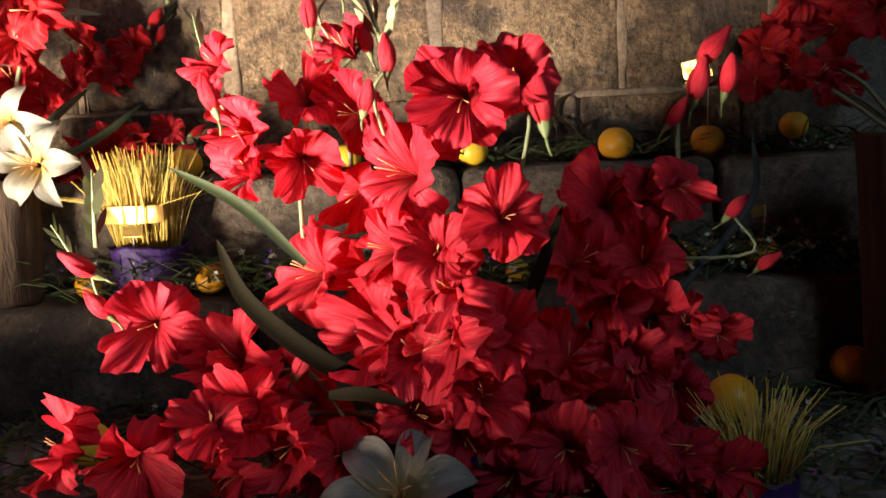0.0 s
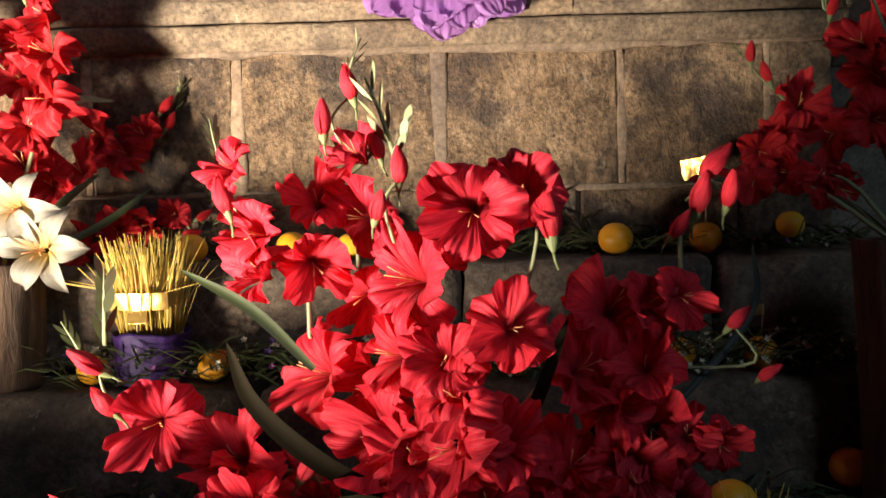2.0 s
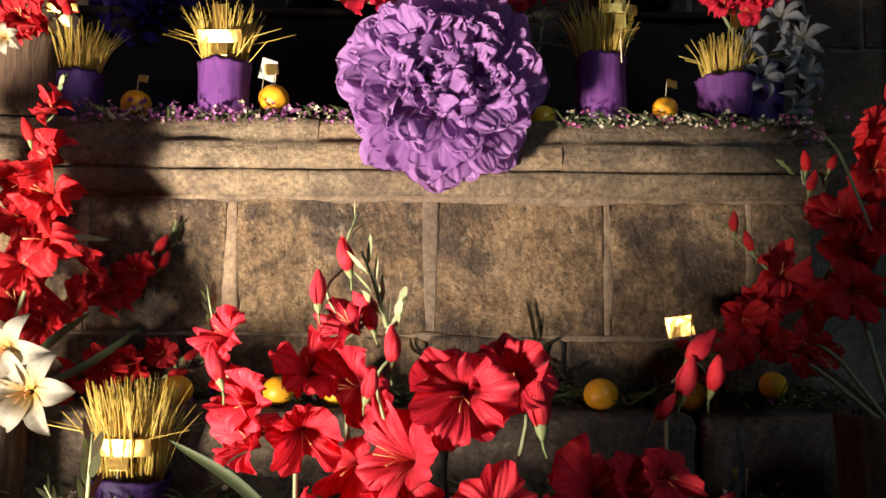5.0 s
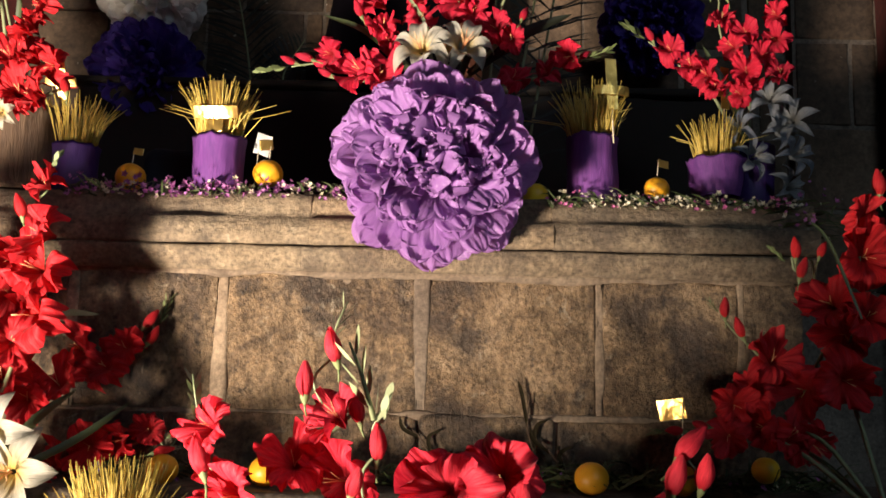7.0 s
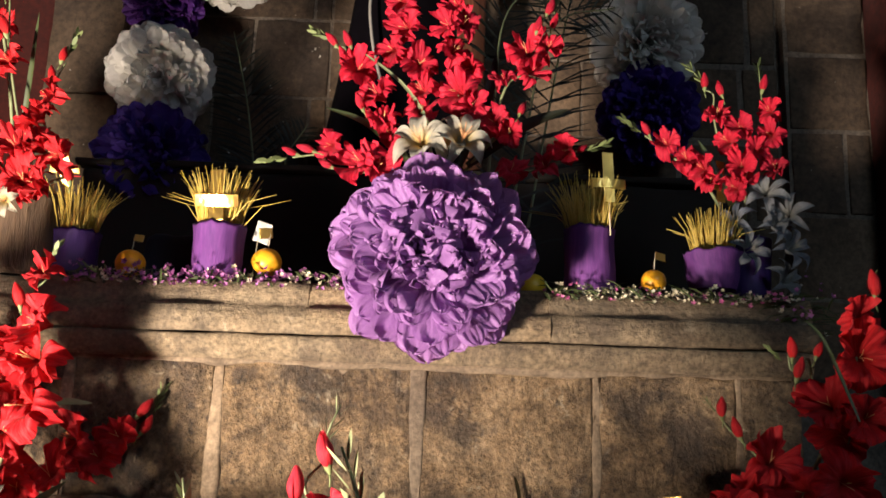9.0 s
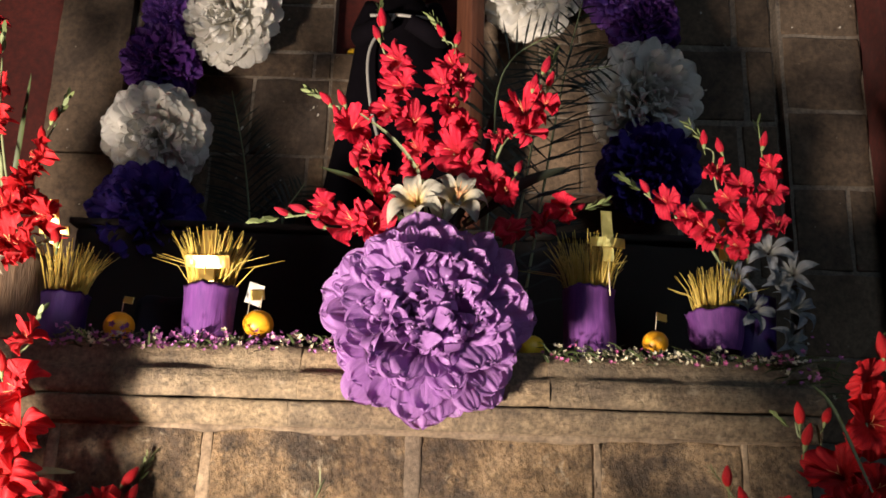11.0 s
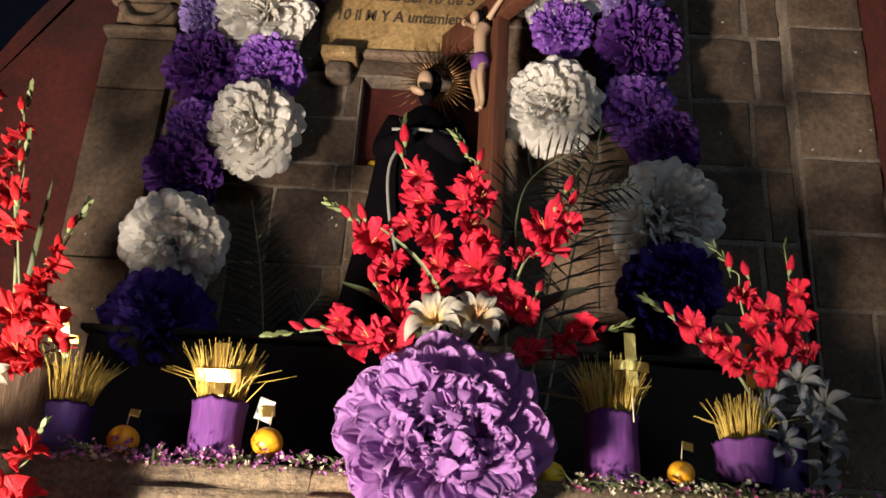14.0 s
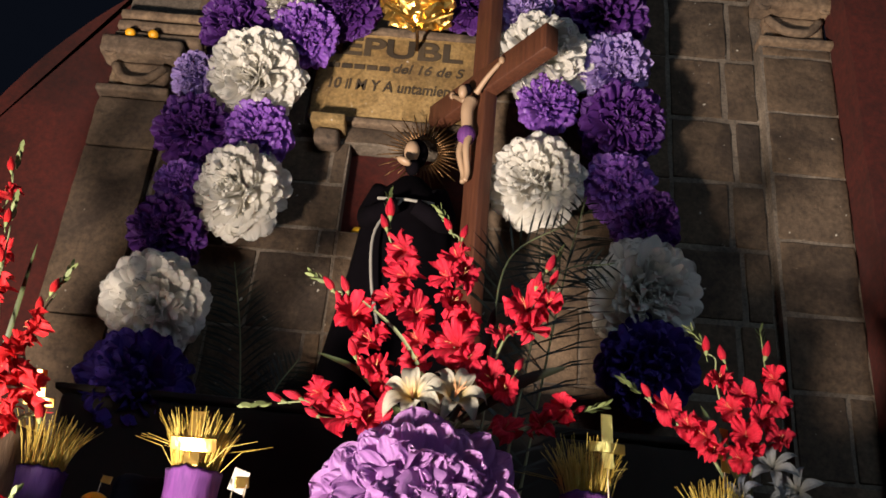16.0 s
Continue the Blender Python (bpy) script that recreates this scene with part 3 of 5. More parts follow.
# ---- flowers ----
def bloom_mesh(name, mat, seed, nu=11, nv=26, wild=1.0):
    """An open gladiolus, one unit across, facing +z: six broad ruffled silk petals in two whorls and three stamens."""
    rg = random.Random(seed)
    bm = bmesh.new()
    deep = rg.uniform(0.28, 0.5)
    for k in range(6):
        a0 = k * math.pi / 3 + rg.uniform(-0.16, 0.16)
        outer = k % 2
        size = rg.uniform(0.46, 0.56) * (0.93 if outer else 1.04)
        wide = rg.uniform(0.25, 0.33)
        cup, lip = rg.uniform(0.05, 0.30), rg.uniform(-0.14, 0.06)
        flare = rg.uniform(-0.22, 0.34)
        ph, ruff, twist = rg.uniform(0, 6), wild * rg.uniform(0.03, 0.085), wild * rg.uniform(-0.8, 0.8)

        def f(u, v):
            s = 2 * v - 1
            half = wide * (0.10 + 0.90 * math.sin(min(1.0, 1.12 * u) * math.pi / 2) ** 1.15) * (1 - 0.10 * u ** 5)
            r = size * u * (1 - 0.34 * abs(s) ** 2.4 * u ** 2 + 0.035 * u * math.sin(s * 7 + ph))
            h = deep * (1 - (1 - u) ** 2.2) - (0.06 + flare) * u ** 2.4 + cup * s * s * u * (1 - u * 0.45)
            h += ruff * u ** 2.5 * (math.sin(s * 4.2 + ph) + 0.55 * math.sin(s * 9.5 + 2.3 * ph)) + lip * u ** 6 * (0.6 + 0.4 * math.sin(3 * s + ph))
            h += 0.040 * u * (1.1 - 0.7 * u) * abs(math.sin(s * 8.5 + ph)) + 0.010 * u * math.cos(s * 23 + ph) + twist * s * half * u * 0.5 - 0.025 * outer
            return Matrix.Rotation(a0, 4, "Z") @ Vector((r, s * half, h - deep + 0.02))

        grid(bm, f, nu, nv)
    for k in range(3):
        w = rg.uniform(0, 6.3)
        c, s = math.cos(w) * 0.06, math.sin(w) * 0.06
        tube(bm, [(0, 0, -0.22), (c * 0.5, s * 0.5, -0.05), (c * 1.6, s * 1.6, 0.11)], 0.0045, 0.006, 5, 1)
    return mesh_of(name, bm, mat, STAMEN)


def bud_mesh(name, mat, seed):
    """A closed bud, one unit long, tip towards +z: furled petals in a green calyx."""
    rg = random.Random(seed)
    bm = bmesh.new()
    for k in range(3):
        a0 = k * 2.1 + rg.uniform(-0.2, 0.2)

        def f(u, v):
            a = a0 + (v - 0.5) * 3.4
            r = 0.17 * math.sin(math.pi * (u ** 0.9 * 0.88 + 0.05)) ** 0.85 * (1 + 0.12 * (v - 0.5) + 0.1 * k * u)
            return Vector((math.cos(a) * r + 0.06 * u * u, math.sin(a) * r, -0.3 + 0.8 * u * (1 - 0.07 * k) - 0.05 * abs(v - 0.5)))

        grid(bm, f, 8, 9, 0)

    def cup(u, v):
        a = 2 * math.pi * v
        r = 0.03 + 0.075 * math.sin(u * 1.5)
        return Vector((math.cos(a) * r, math.sin(a) * r, -0.46 + 0.30 * u * (1 + 0.35 * math.cos(2 * a))))

    grid(bm, cup, 6, 12, 1, True, False)
    tube(bm, [(0, 0, -0.44), (-0.02, 0.01, -0.58), (-0.06, 0.04, -0.72)], 0.03, 0.022, 6, 1)
    return mesh_of(name, bm, mat, CALYX)


def lily_mesh(name, mat, seed):
    """A lily, one unit across, facing +z: six pointed petals that bend back, with long stamens."""
    rg = random.Random(seed)
    bm = bmesh.new()
    for k in range(6):
        a0 = k * math.pi / 3 + rg.uniform(-0.1, 0.1)
        wide = (0.16 if k % 2 else 0.12) * (0.72 if mat is LILY_SHADED else 1)
        drop, size = rg.uniform(0.18, 0.36), rg.uniform(0.5, 0.58)

        def f(u, v):
            s = 2 * v - 1
            half = wide * math.sin(math.pi * min(1, 0.06 + 0.94 * u)) ** 0.75
            h = 0.34 * math.sin(u * 1.9) - drop * u ** 3 + 0.5 * half * s * s - 0.02 * (abs(s) < 0.15)
            h += 0.012 * math.sin(u * 9 + s * 3 + k)
            return Matrix.Rotation(a0, 4, "Z") @ Vector((0.03 + size * u, s * half, h - 0.25))

        grid(bm, f, 12, 8)
    for k in range(6):
        w = k * 1.05 + 0.4
        tube(bm, [(0, 0, -0.22), (0.04 * math.cos(w), 0.04 * math.sin(w), 0.05), (0.12 * math.cos(w), 0.12 * math.sin(w), 0.2)], 0.006, 0.006, 5, 1)
    return mesh_of(name, bm, mat, STAMEN if mat is LILY else mat)


def tip_mesh(name, seed, mat):
    """The green end of a spray: unopened bracts, one unit long, towards +z."""
    rg = random.Random(seed)
    bm = bmesh.new()
    tube(bm, [(0, 0, -0.5), (0.02, 0, 0.1), (0, 0.02, 0.5)], 0.035, 0.015, 6)
    for k in range(7):
        z0, a = -0.45 + 0.13 * k, k * math.pi + rg.uniform(-0.4, 0.4)

        def f(u, v):
            s = 2 * v - 1
            half = 0.075 * math.sin(math.pi * (0.1 + 0.9 * u)) ** 0.8
            p = Vector((0.03 + 0.16 * u, s * half, z0 + 0.36 * u))
            return Matrix.Rotation(a, 4, "Z") @ p

        grid(bm, f, 5, 3)
    return mesh_of(name, bm, mat)


BLOOMS = {m.name: [bloom_mesh("bloom", m, 11 + 7 * k, wild=1.7 if m is RED_MAIN else 2.0) for k in range(8)] for m in (RED_MAIN, RED_SIDE, RED_TOP)}
BUDS = {m.name: [bud_mesh("bud", m, 3 + k) for k in range(2)] for m in (RED_MAIN, RED_SIDE, RED_TOP)}
LILIES = {m.name: [lily_mesh("lily", m, 5 + k) for k in range(3)] for m in (LILY, LILY_SHADED)}
TIPS = [tip_mesh("spray_tip", k, STEM) for k in range(2)]
TIPS_GREEN = [tip_mesh("spray_tip", k + 2, CALYX) for k in range(2)]
rnd = random.Random(4)


def spray(parent, base, items, mat, tip=0.07, thick=0.004, ahead=1.0, lift=0.15):
    """One gladiolus stem from base to tip with its flowers, given from the tip down as x, y, z and width."""
    base = Vector(base)
    way = [Vector(i[:3]) + Vector((0, 0.3 * i[3] + 0.008, -0.15 * i[3])) for i in items]
    line = [way[0]]
    for p in way[1:]:
        q = line[-1].lerp(p, 0.75)
        if (q - line[-1]).length > 0.02:
            line.append(q)
    end = line[0] + (line[0] - line[min(2, len(line) - 1)]).normalized() * tip * 0.7
    mid = base.lerp(line[-1], 0.55) + Vector((0, 0.01, 0.02))
    bm = bmesh.new()
    tube(bm, curve_pts([base, mid, *line[::-1]], 4), thick * 1.3, thick * 0.5, 6)
    st = part("stem", bm, STEM, parent)
    if tip:
        place("spray_tip", (TIPS if mat is RED_MAIN else TIPS_GREEN)[rnd.randrange(2)], st, facing(end, end - line[min(1, len(line) - 1)], rnd.uniform(0, 6), tip))
    up = (line[0] - line[-1]).normalized()
    for k, (x, y, z, d) in enumerate(items):
        at = Vector((x, y, z))
        out = Vector((at.x - way[k].x, 0, 0)) + Vector((rnd.uniform(-0.9, 0.8), -ahead, lift + rnd.uniform(-0.6, 0.6)))
        out += Vector((0.6 * (at.x - base.x) - 0.3, 0, 0.25 * (at.z - base.z)))
        if d < 0.07:
            dirn = up + Vector((rnd.uniform(-0.35, 0.35), rnd.uniform(-0.35, 0.1), rnd.uniform(0, 0.3)))
            place("bud", BUDS[mat.name][k % 2], st, facing(at, dirn, rnd.uniform(0, 6), d * (1.35 if mat is RED_MAIN else 1.05)))
        else:
            place("bloom", rnd.choice(BLOOMS[mat.name]), st, facing(at, out, rnd.uniform(0, 6), d * (1.12 if mat is RED_MAIN else 0.98)))
    return st


def lilies(parent, items, mat=LILY, ahead=1.0, up=0.35, spread=0.35):
    for k, (x, y, z, d) in enumerate(items):
        dirn = (rnd.uniform(-spread, spread), -ahead, up + rnd.uniform(-0.2, 0.2))
        place("lily", LILIES[mat.name][k % 3], parent, facing((x, y, z), dirn, rnd.uniform(0, 6), d * 0.95))


def leaf(parent, pts, wide, mat=GREEN, fold=0.25, name="leaf"):
    """A sword-shaped leaf along points, folded at its midrib."""
    pts = curve_pts(pts, 6)
    bm = bmesh.new()
    n = len(pts) - 1

    def f(u, v):
        i = min(n - 1, int(u * n))
        p, d = pts[round(u * n)], (pts[i + 1] - pts[i]).normalized()
        side = d.cross(Vector((0, -1, 0.3))).normalized()
        s = 2 * v - 1
        w = wide * max(0.03, math.sin(math.pi * (0.12 + 0.88 * u)) ** 0.6)
        return p + side * s * w + side.cross(d) * abs(s) * w * fold

    grid(bm, f, n, 4)
    return part(name, bm, mat, parent)


def vase(name, parent, x, y, z0, z1, r0, r1, mat, label=""):
    """A hollow round vessel of rough bark or clay with a thick lip."""
    bm = bmesh.new()
    h = z1 - z0
    prof = [(0.0, 0.0), (r0 * 0.9, 0.0), (r0, 0.012), (r0 * 1.04, h * 0.3), ((r0 + r1) / 2, h * 0.62), (r1 * 0.97, h * 0.9), (r1, h), (r1 - 0.012, h), (r1 - 0.016, h - 0.05), (0.0, h - 0.05)]
    ring = []
    for (ra, za), (rb, zb) in zip(prof, prof[1:]):
        k = max(1, int(math.hypot(rb - ra, zb - za) / 0.025))
        ring += [(ra + (rb - ra) * i / k, za + (zb - za) * i / k) for i in range(k)]
    ring.append(prof[-1])

    def f(u, v):
        r, z = ring[round(u * (len(ring) - 1))]
        a = 2 * math.pi * v
        r *= 1 + 0.05 * noise.fractal(Vector((math.cos(a) * 3 + x, math.sin(a) * 3, z * 3)), 1, 2, 3)
        return Vector((x + r * math.cos(a), y + r * math.sin(a), z0 + z))

    grid(bm, f, len(ring) - 1, 40, 0, False, True)
    return part(name, bm, mat, parent, label)


# ---- the large bouquet on the floor before the steps ----
bq = thing("bouquet", (-0.02, 0.98, FLOOR_Z), "large bouquet of red silk gladioli in a dark vase", "bouquet", "gladiolus bouquets")
vase("vase", bq, -0.02, 1.0, FLOOR_Z, 0.09, 0.075, 0.06, CREPE_DARK, "dark purple wrapped vase")
B = (-0.02, 1.0, 0.06)
spray(bq, B, [(-0.12, 1.04, 0.71, 0.051), (-0.16, 1.04, 0.66, 0.052), (-0.12, 1.04, 0.62, 0.092), (-0.08, 1.04, 0.62, 0.046), (-0.17, 1.04, 0.55, 0.092), (-0.11, 1.04, 0.52, 0.108), (-0.11, 1.04, 0.40, 0.092)], RED_MAIN)
spray(bq, B, [(-0.04, 0.90, 0.58, 0.049), (-0.07, 0.90, 0.53, 0.045), (-0.04, 0.90, 0.44, 0.149), (-0.06, 0.90, 0.34, 0.112), (-0.08, 0.90, 0.23, 0.130)], RED_MAIN)
spray(bq, B, [(-0.30, 1.00, 0.60, 0.075), (-0.30, 1.00, 0.55, 0.058), (-0.26, 1.00, 0.50, 0.091), (-0.26, 1.00, 0.45, 0.095), (-0.17, 1.00, 0.45, 0.097), (-0.18, 1.00, 0.30, 0.140), (-0.10, 1.00, 0.27, 0.115)], RED_MAIN)
spray(bq, B, [(0.05, 0.84, 0.52, 0.119), (0.11, 0.84, 0.55, 0.099), (0.15, 0.84, 0.51, 0.064), (0.10, 0.84, 0.38, 0.106), (0.01, 0.84, 0.34, 0.099), (0.02, 0.84, 0.29, 0.093), (0.01, 0.84, 0.22, 0.123)], RED_MAIN, 0)
spray(bq, B, [(-0.49, 0.98, 0.32, 0.056), (-0.47, 0.98, 0.26, 0.051), (-0.40, 0.98, 0.23, 0.126), (-0.30, 0.98, 0.19, 0.124), (-0.27, 0.98, 0.13, 0.116), (-0.19, 0.98, 0.17, 0.057), (-0.19, 0.98, 0.10, 0.116)], RED_MAIN)
spray(bq, B, [(-0.49, 0.85, 0.10, 0.113), (-0.39, 0.85, 0.07, 0.110), (-0.27, 0.85, 0.05, 0.092), (-0.29, 0.85, 0.13, 0.099), (-0.19, 0.85, 0.09, 0.098), (-0.12, 0.85, 0.08, 0.082)], RED_MAIN, 0)
spray(bq, B, [(0.394, 1.00, 0.581, 0.062), (0.420, 1.00, 0.541, 0.055), (0.378, 1.00, 0.535, 0.060), (0.346, 1.00, 0.494, 0.045), (0.352, 1.00, 0.397, 0.085), (0.309, 1.00, 0.387, 0.095), (0.254, 1.00, 0.397, 0.125)], RED_MAIN, 0)
spray(bq, B, [(0.420, 0.98, 0.364, 0.042), (0.462, 0.98, 0.288, 0.038), (0.288, 0.98, 0.306, 0.105), (0.214, 0.98, 0.306, 0.125), (0.231, 0.98, 0.237, 0.110), (0.301, 0.98, 0.211, 0.120), (0.190, 0.98, 0.167, 0.130)], RED_MAIN, 0)
spray(bq, B, [(0.391, 0.95, 0.193, 0.075), (0.345, 0.95, 0.215, 0.075), (0.260, 0.95, 0.155, 0.125), (0.321, 0.95, 0.121, 0.100), (0.216, 0.95, 0.093, 0.120), (0.147, 0.95, 0.120, 0.130)], RED_MAIN, 0)
spray(bq, B, [(0.086, 0.86, 0.234, 0.110), (0.028, 0.86, 0.222, 0.115), (-0.030, 0.86, 0.210, 0.110), (0.068, 0.86, 0.154, 0.115), (-0.020, 0.86, 0.128, 0.100), (0.044, 0.86, 0.089, 0.105)], RED_MAIN, 0)
spray(bq, B, [(0.372, 0.85, 0.036, 0.085), (0.319, 0.85, 0.067, 0.075), (0.244, 0.85, 0.070, 0.105), (0.165, 0.85, 0.073, 0.115), (0.293, 0.85, 0.016, 0.080), (0.092, 0.85, 0.030, 0.100), (0.200, 0.85, 0.019, 0.100)], RED_MAIN, 0)
spray(bq, B, [(-0.169, 0.88, 0.192, 0.050), (-0.098, 0.88, 0.072, 0.085), (-0.159, 0.88, 0.051, 0.100), (-0.280, 0.88, 0.040, 0.075), (-0.217, 0.88, 0.076, 0.105), (-0.251, 0.88, 0.131, 0.110)], RED_MAIN, 0)
lilies(bq, [(-0.045, 0.80, 0.048, 0.190)], LILY, 0.75, 0.6, 0.1)
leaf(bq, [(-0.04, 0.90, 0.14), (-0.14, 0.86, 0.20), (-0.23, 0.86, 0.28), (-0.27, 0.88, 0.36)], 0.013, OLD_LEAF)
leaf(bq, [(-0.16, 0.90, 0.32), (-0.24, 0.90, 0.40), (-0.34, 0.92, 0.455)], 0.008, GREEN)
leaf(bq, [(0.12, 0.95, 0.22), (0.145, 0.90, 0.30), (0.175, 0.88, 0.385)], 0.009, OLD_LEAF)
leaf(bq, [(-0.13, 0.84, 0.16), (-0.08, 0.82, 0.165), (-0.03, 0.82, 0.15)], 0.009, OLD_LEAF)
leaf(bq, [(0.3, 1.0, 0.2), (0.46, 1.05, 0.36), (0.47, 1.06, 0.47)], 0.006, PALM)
place("spray_tip", TIPS[0], bq, facing((-0.47, 0.99, 0.40), (0.05, 0, 1), 1.0, 0.11))
place("spray_tip", TIPS[1], bq, facing((-0.075, 1.03, 0.665), (-0.35, 0, 1), 2.0, 0.12))

# ---- bark vases at both ends of the altar with gladioli and lilies ----
lq = thing("bouquet", (-0.9, 1.56, STEP_Z), "red gladioli and white lilies in a bark vase", "bouquet", "gladiolus bouquets")
vase("vase", lq, -0.92, 1.565, STEP_Z - 0.01, 0.44, 0.085, 0.095, BARK, "rough brown bark vase")
B = (-0.92, 1.565, 0.38)
spray(lq, B, [(-0.82, 1.60, 1.07, 0.080), (-0.86, 1.60, 1.01, 0.066), (-0.83, 1.60, 0.96, 0.132), (-0.83, 1.60, 0.89, 0.145), (-0.84, 1.60, 0.79, 0.151), (-0.86, 1.60, 0.73, 0.118)], RED_SIDE)
spray(lq, B, [(-0.65, 1.85, 0.79, 0.064), (-0.64, 1.85, 0.75, 0.063), (-0.70, 1.82, 0.73, 0.105), (-0.74, 1.80, 0.69, 0.112), (-0.79, 1.78, 0.72, 0.126), (-0.82, 1.75, 0.65, 0.132), (-0.87, 1.72, 0.61, 0.125)], RED_SIDE)
spray(lq, B, [(-0.57, 1.85, 0.53, 0.055), (-0.60, 1.84, 0.49, 0.062), (-0.63, 1.82, 0.54, 0.082), (-0.69, 1.80, 0.51, 0.096), (-0.75, 1.78, 0.50, 0.116), (-0.82, 1.75, 0.47, 0.109)], RED_SIDE)
spray(lq, B, [(-0.90, 1.65, 0.91, 0.122), (-0.90, 1.65, 0.83, 0.122), (-0.90, 1.65, 0.66, 0.135)], RED_SIDE)
lilies(lq, [(-0.80, 1.50, 0.47, 0.183), (-0.85, 1.50, 0.55, 0.161)], LILY, 1.0, 0.1)
# two unseen left sprays, added to block the lamp from the altar's left end
spray(lq, B, [(-1.10, 1.50, 1.04, 0.06), (-1.05, 1.50, 0.97, 0.10), (-1.11, 1.50, 0.90, 0.12), (-1.04, 1.50, 0.83, 0.13), (-1.10, 1.50, 0.75, 0.13), (-1.03, 1.51, 0.67, 0.14), (-1.06, 1.52, 0.58, 0.13)], RED_SIDE)
spray(lq, B, [(-0.99, 1.52, 1.00, 0.06), (-0.98, 1.52, 0.92, 0.11), (-1.0, 1.52, 0.84, 0.12), (-0.96, 1.52, 0.75, 0.13), (-1.0, 1.52, 0.65, 0.13), (-0.96, 1.53, 0.55, 0.12)], RED_SIDE)
leaf(lq, [(-0.88, 1.6, 0.42), (-0.83, 1.66, 0.55), (-0.75, 1.7, 0.63)], 0.012)
leaf(lq, [(-0.9, 1.6, 0.7), (-0.82, 1.72, 0.79), (-0.75, 1.8, 0.80)], 0.010, STEM)
leaf(lq, [(-0.86, 1.62, 0.45), (-0.75, 1.72, 0.52), (-0.66, 1.78, 0.6)], 0.010)
uq = thing("bouquet", (-0.99, 1.98, TOP_Z), "red gladioli and a pale lily in a bark vase", "bouquet", "gladiolus bouquets")
vase("vase", uq, -1.06, 1.98, TOP_Z - 0.005, 1.33, 0.115, 0.12, BARK, "rough brown bark vase")
B = (-1.06, 1.95, 1.28)
spray(uq, B, [(-0.89, 1.72, 1.62, 0.049), (-0.91, 1.72, 1.57, 0.049), (-0.92, 1.72, 1.52, 0.092), (-0.94, 1.72, 1.47, 0.098), (-0.88, 1.72, 1.37, 0.101), (-0.94, 1.72, 1.41, 0.115), (-0.84, 1.72, 1.32, 0.059)], RED_SIDE)
spray(uq, B, [(-1.05, 1.72, 1.79, 0.052), (-1.04, 1.72, 1.69, 0.064), (-1.03, 1.72, 1.61, 0.088), (-0.95, 1.72, 1.32, 0.120), (-0.92, 1.72, 1.30, 0.107), (-0.98, 1.72, 1.40, 0.110)], RED_SIDE)
lilies(uq, [(-0.975, 1.7, 1.25, 0.07)], LILY, 1.0, -0.2)
spray(uq, B, [(-1.2, 1.74, 1.75, 0.051), (-1.16, 1.74, 1.66, 0.085), (-1.18, 1.74, 1.57, 0.102), (-1.13, 1.74, 1.5, 0.102), (-1.2, 1.76, 1.42, 0.111), (-1.1, 1.74, 1.34, 0.111)], RED_SIDE)
spray(uq, B, [(-1.36, 1.8, 1.72, 0.051), (-1.3, 1.8, 1.6, 0.102), (-1.28, 1.8, 1.5, 0.111), (-1.22, 1.8, 1.4, 0.111)], RED_SIDE)
spray(uq, B, [(-1.24, 1.78, 2.06, 0.051), (-1.21, 1.78, 1.98, 0.085), (-1.25, 1.78, 1.9, 0.093), (-1.2, 1.78, 1.82, 0.102), (-1.26, 1.78, 1.75, 0.102)], RED_SIDE)
spray(uq, B, [(-1.13, 1.8, 1.98, 0.051), (-1.12, 1.8, 1.9, 0.076), (-1.14, 1.8, 1.82, 0.085), (-1.1, 1.8, 1.74, 0.093)], RED_SIDE)
# from here unseen left sprays, added to shade the wall and pompoms behind
spray(uq, B, [(-1.30, 1.76, 1.66, 0.06), (-1.24, 1.76, 1.58, 0.10), (-1.27, 1.76, 1.50, 0.11), (-1.20, 1.77, 1.44, 0.12), (-1.24, 1.78, 1.36, 0.12), (-1.17, 1.78, 1.30, 0.11)], RED_SIDE)
spray(uq, B, [(-1.42, 1.75, 1.98, 0.05), (-1.38, 1.75, 1.90, 0.09), (-1.44, 1.75, 1.82, 0.10), (-1.37, 1.75, 1.74, 0.11), (-1.43, 1.75, 1.66, 0.12), (-1.36, 1.75, 1.57, 0.12), (-1.41, 1.76, 1.48, 0.12), (-1.33, 1.77, 1.40, 0.12)], RED_SIDE)
spray(uq, B, [(-1.52, 1.78, 1.80, 0.05), (-1.48, 1.78, 1.71, 0.09), (-1.52, 1.78, 1.61, 0.11), (-1.47, 1.78, 1.52, 0.12), (-1.43, 1.79, 1.42, 0.12), (-1.36, 1.80, 1.33, 0.12)], RED_SIDE)
spray(uq, B, [(-1.50, 1.86, 1.34, 0.06), (-1.44, 1.86, 1.29, 0.11), (-1.37, 1.86, 1.32, 0.12), (-1.42, 1.86, 1.20, 0.13), (-1.33, 1.87, 1.22, 0.13), (-1.28, 1.88, 1.28, 0.12)], RED_SIDE)
spray(uq, B, [(-1.42, 1.90, 1.04, 0.06), (-1.38, 1.90, 1.10, 0.12), (-1.31, 1.88, 1.08, 0.12), (-1.34, 1.88, 1.15, 0.13), (-1.25, 1.86, 1.17, 0.13), (-1.22, 1.86, 1.25, 0.12)], RED_SIDE)
leaf(uq, [(-1.05, 1.9, 1.3), (-1.0, 1.8, 1.55), (-0.98, 1.76, 1.75)], 0.007, GREEN)
rq = thing("bouquet", (0.86, 1.36, FLOOR_Z), "red gladioli in a tall bark vase, in shade", "bouquet", "gladiolus bouquets")
vase("vase", rq, 0.86, 1.34, FLOOR_Z, 0.46, 0.1, 0.115, BARK, "rough brown bark vase")
B = (0.86, 1.36, 0.42)
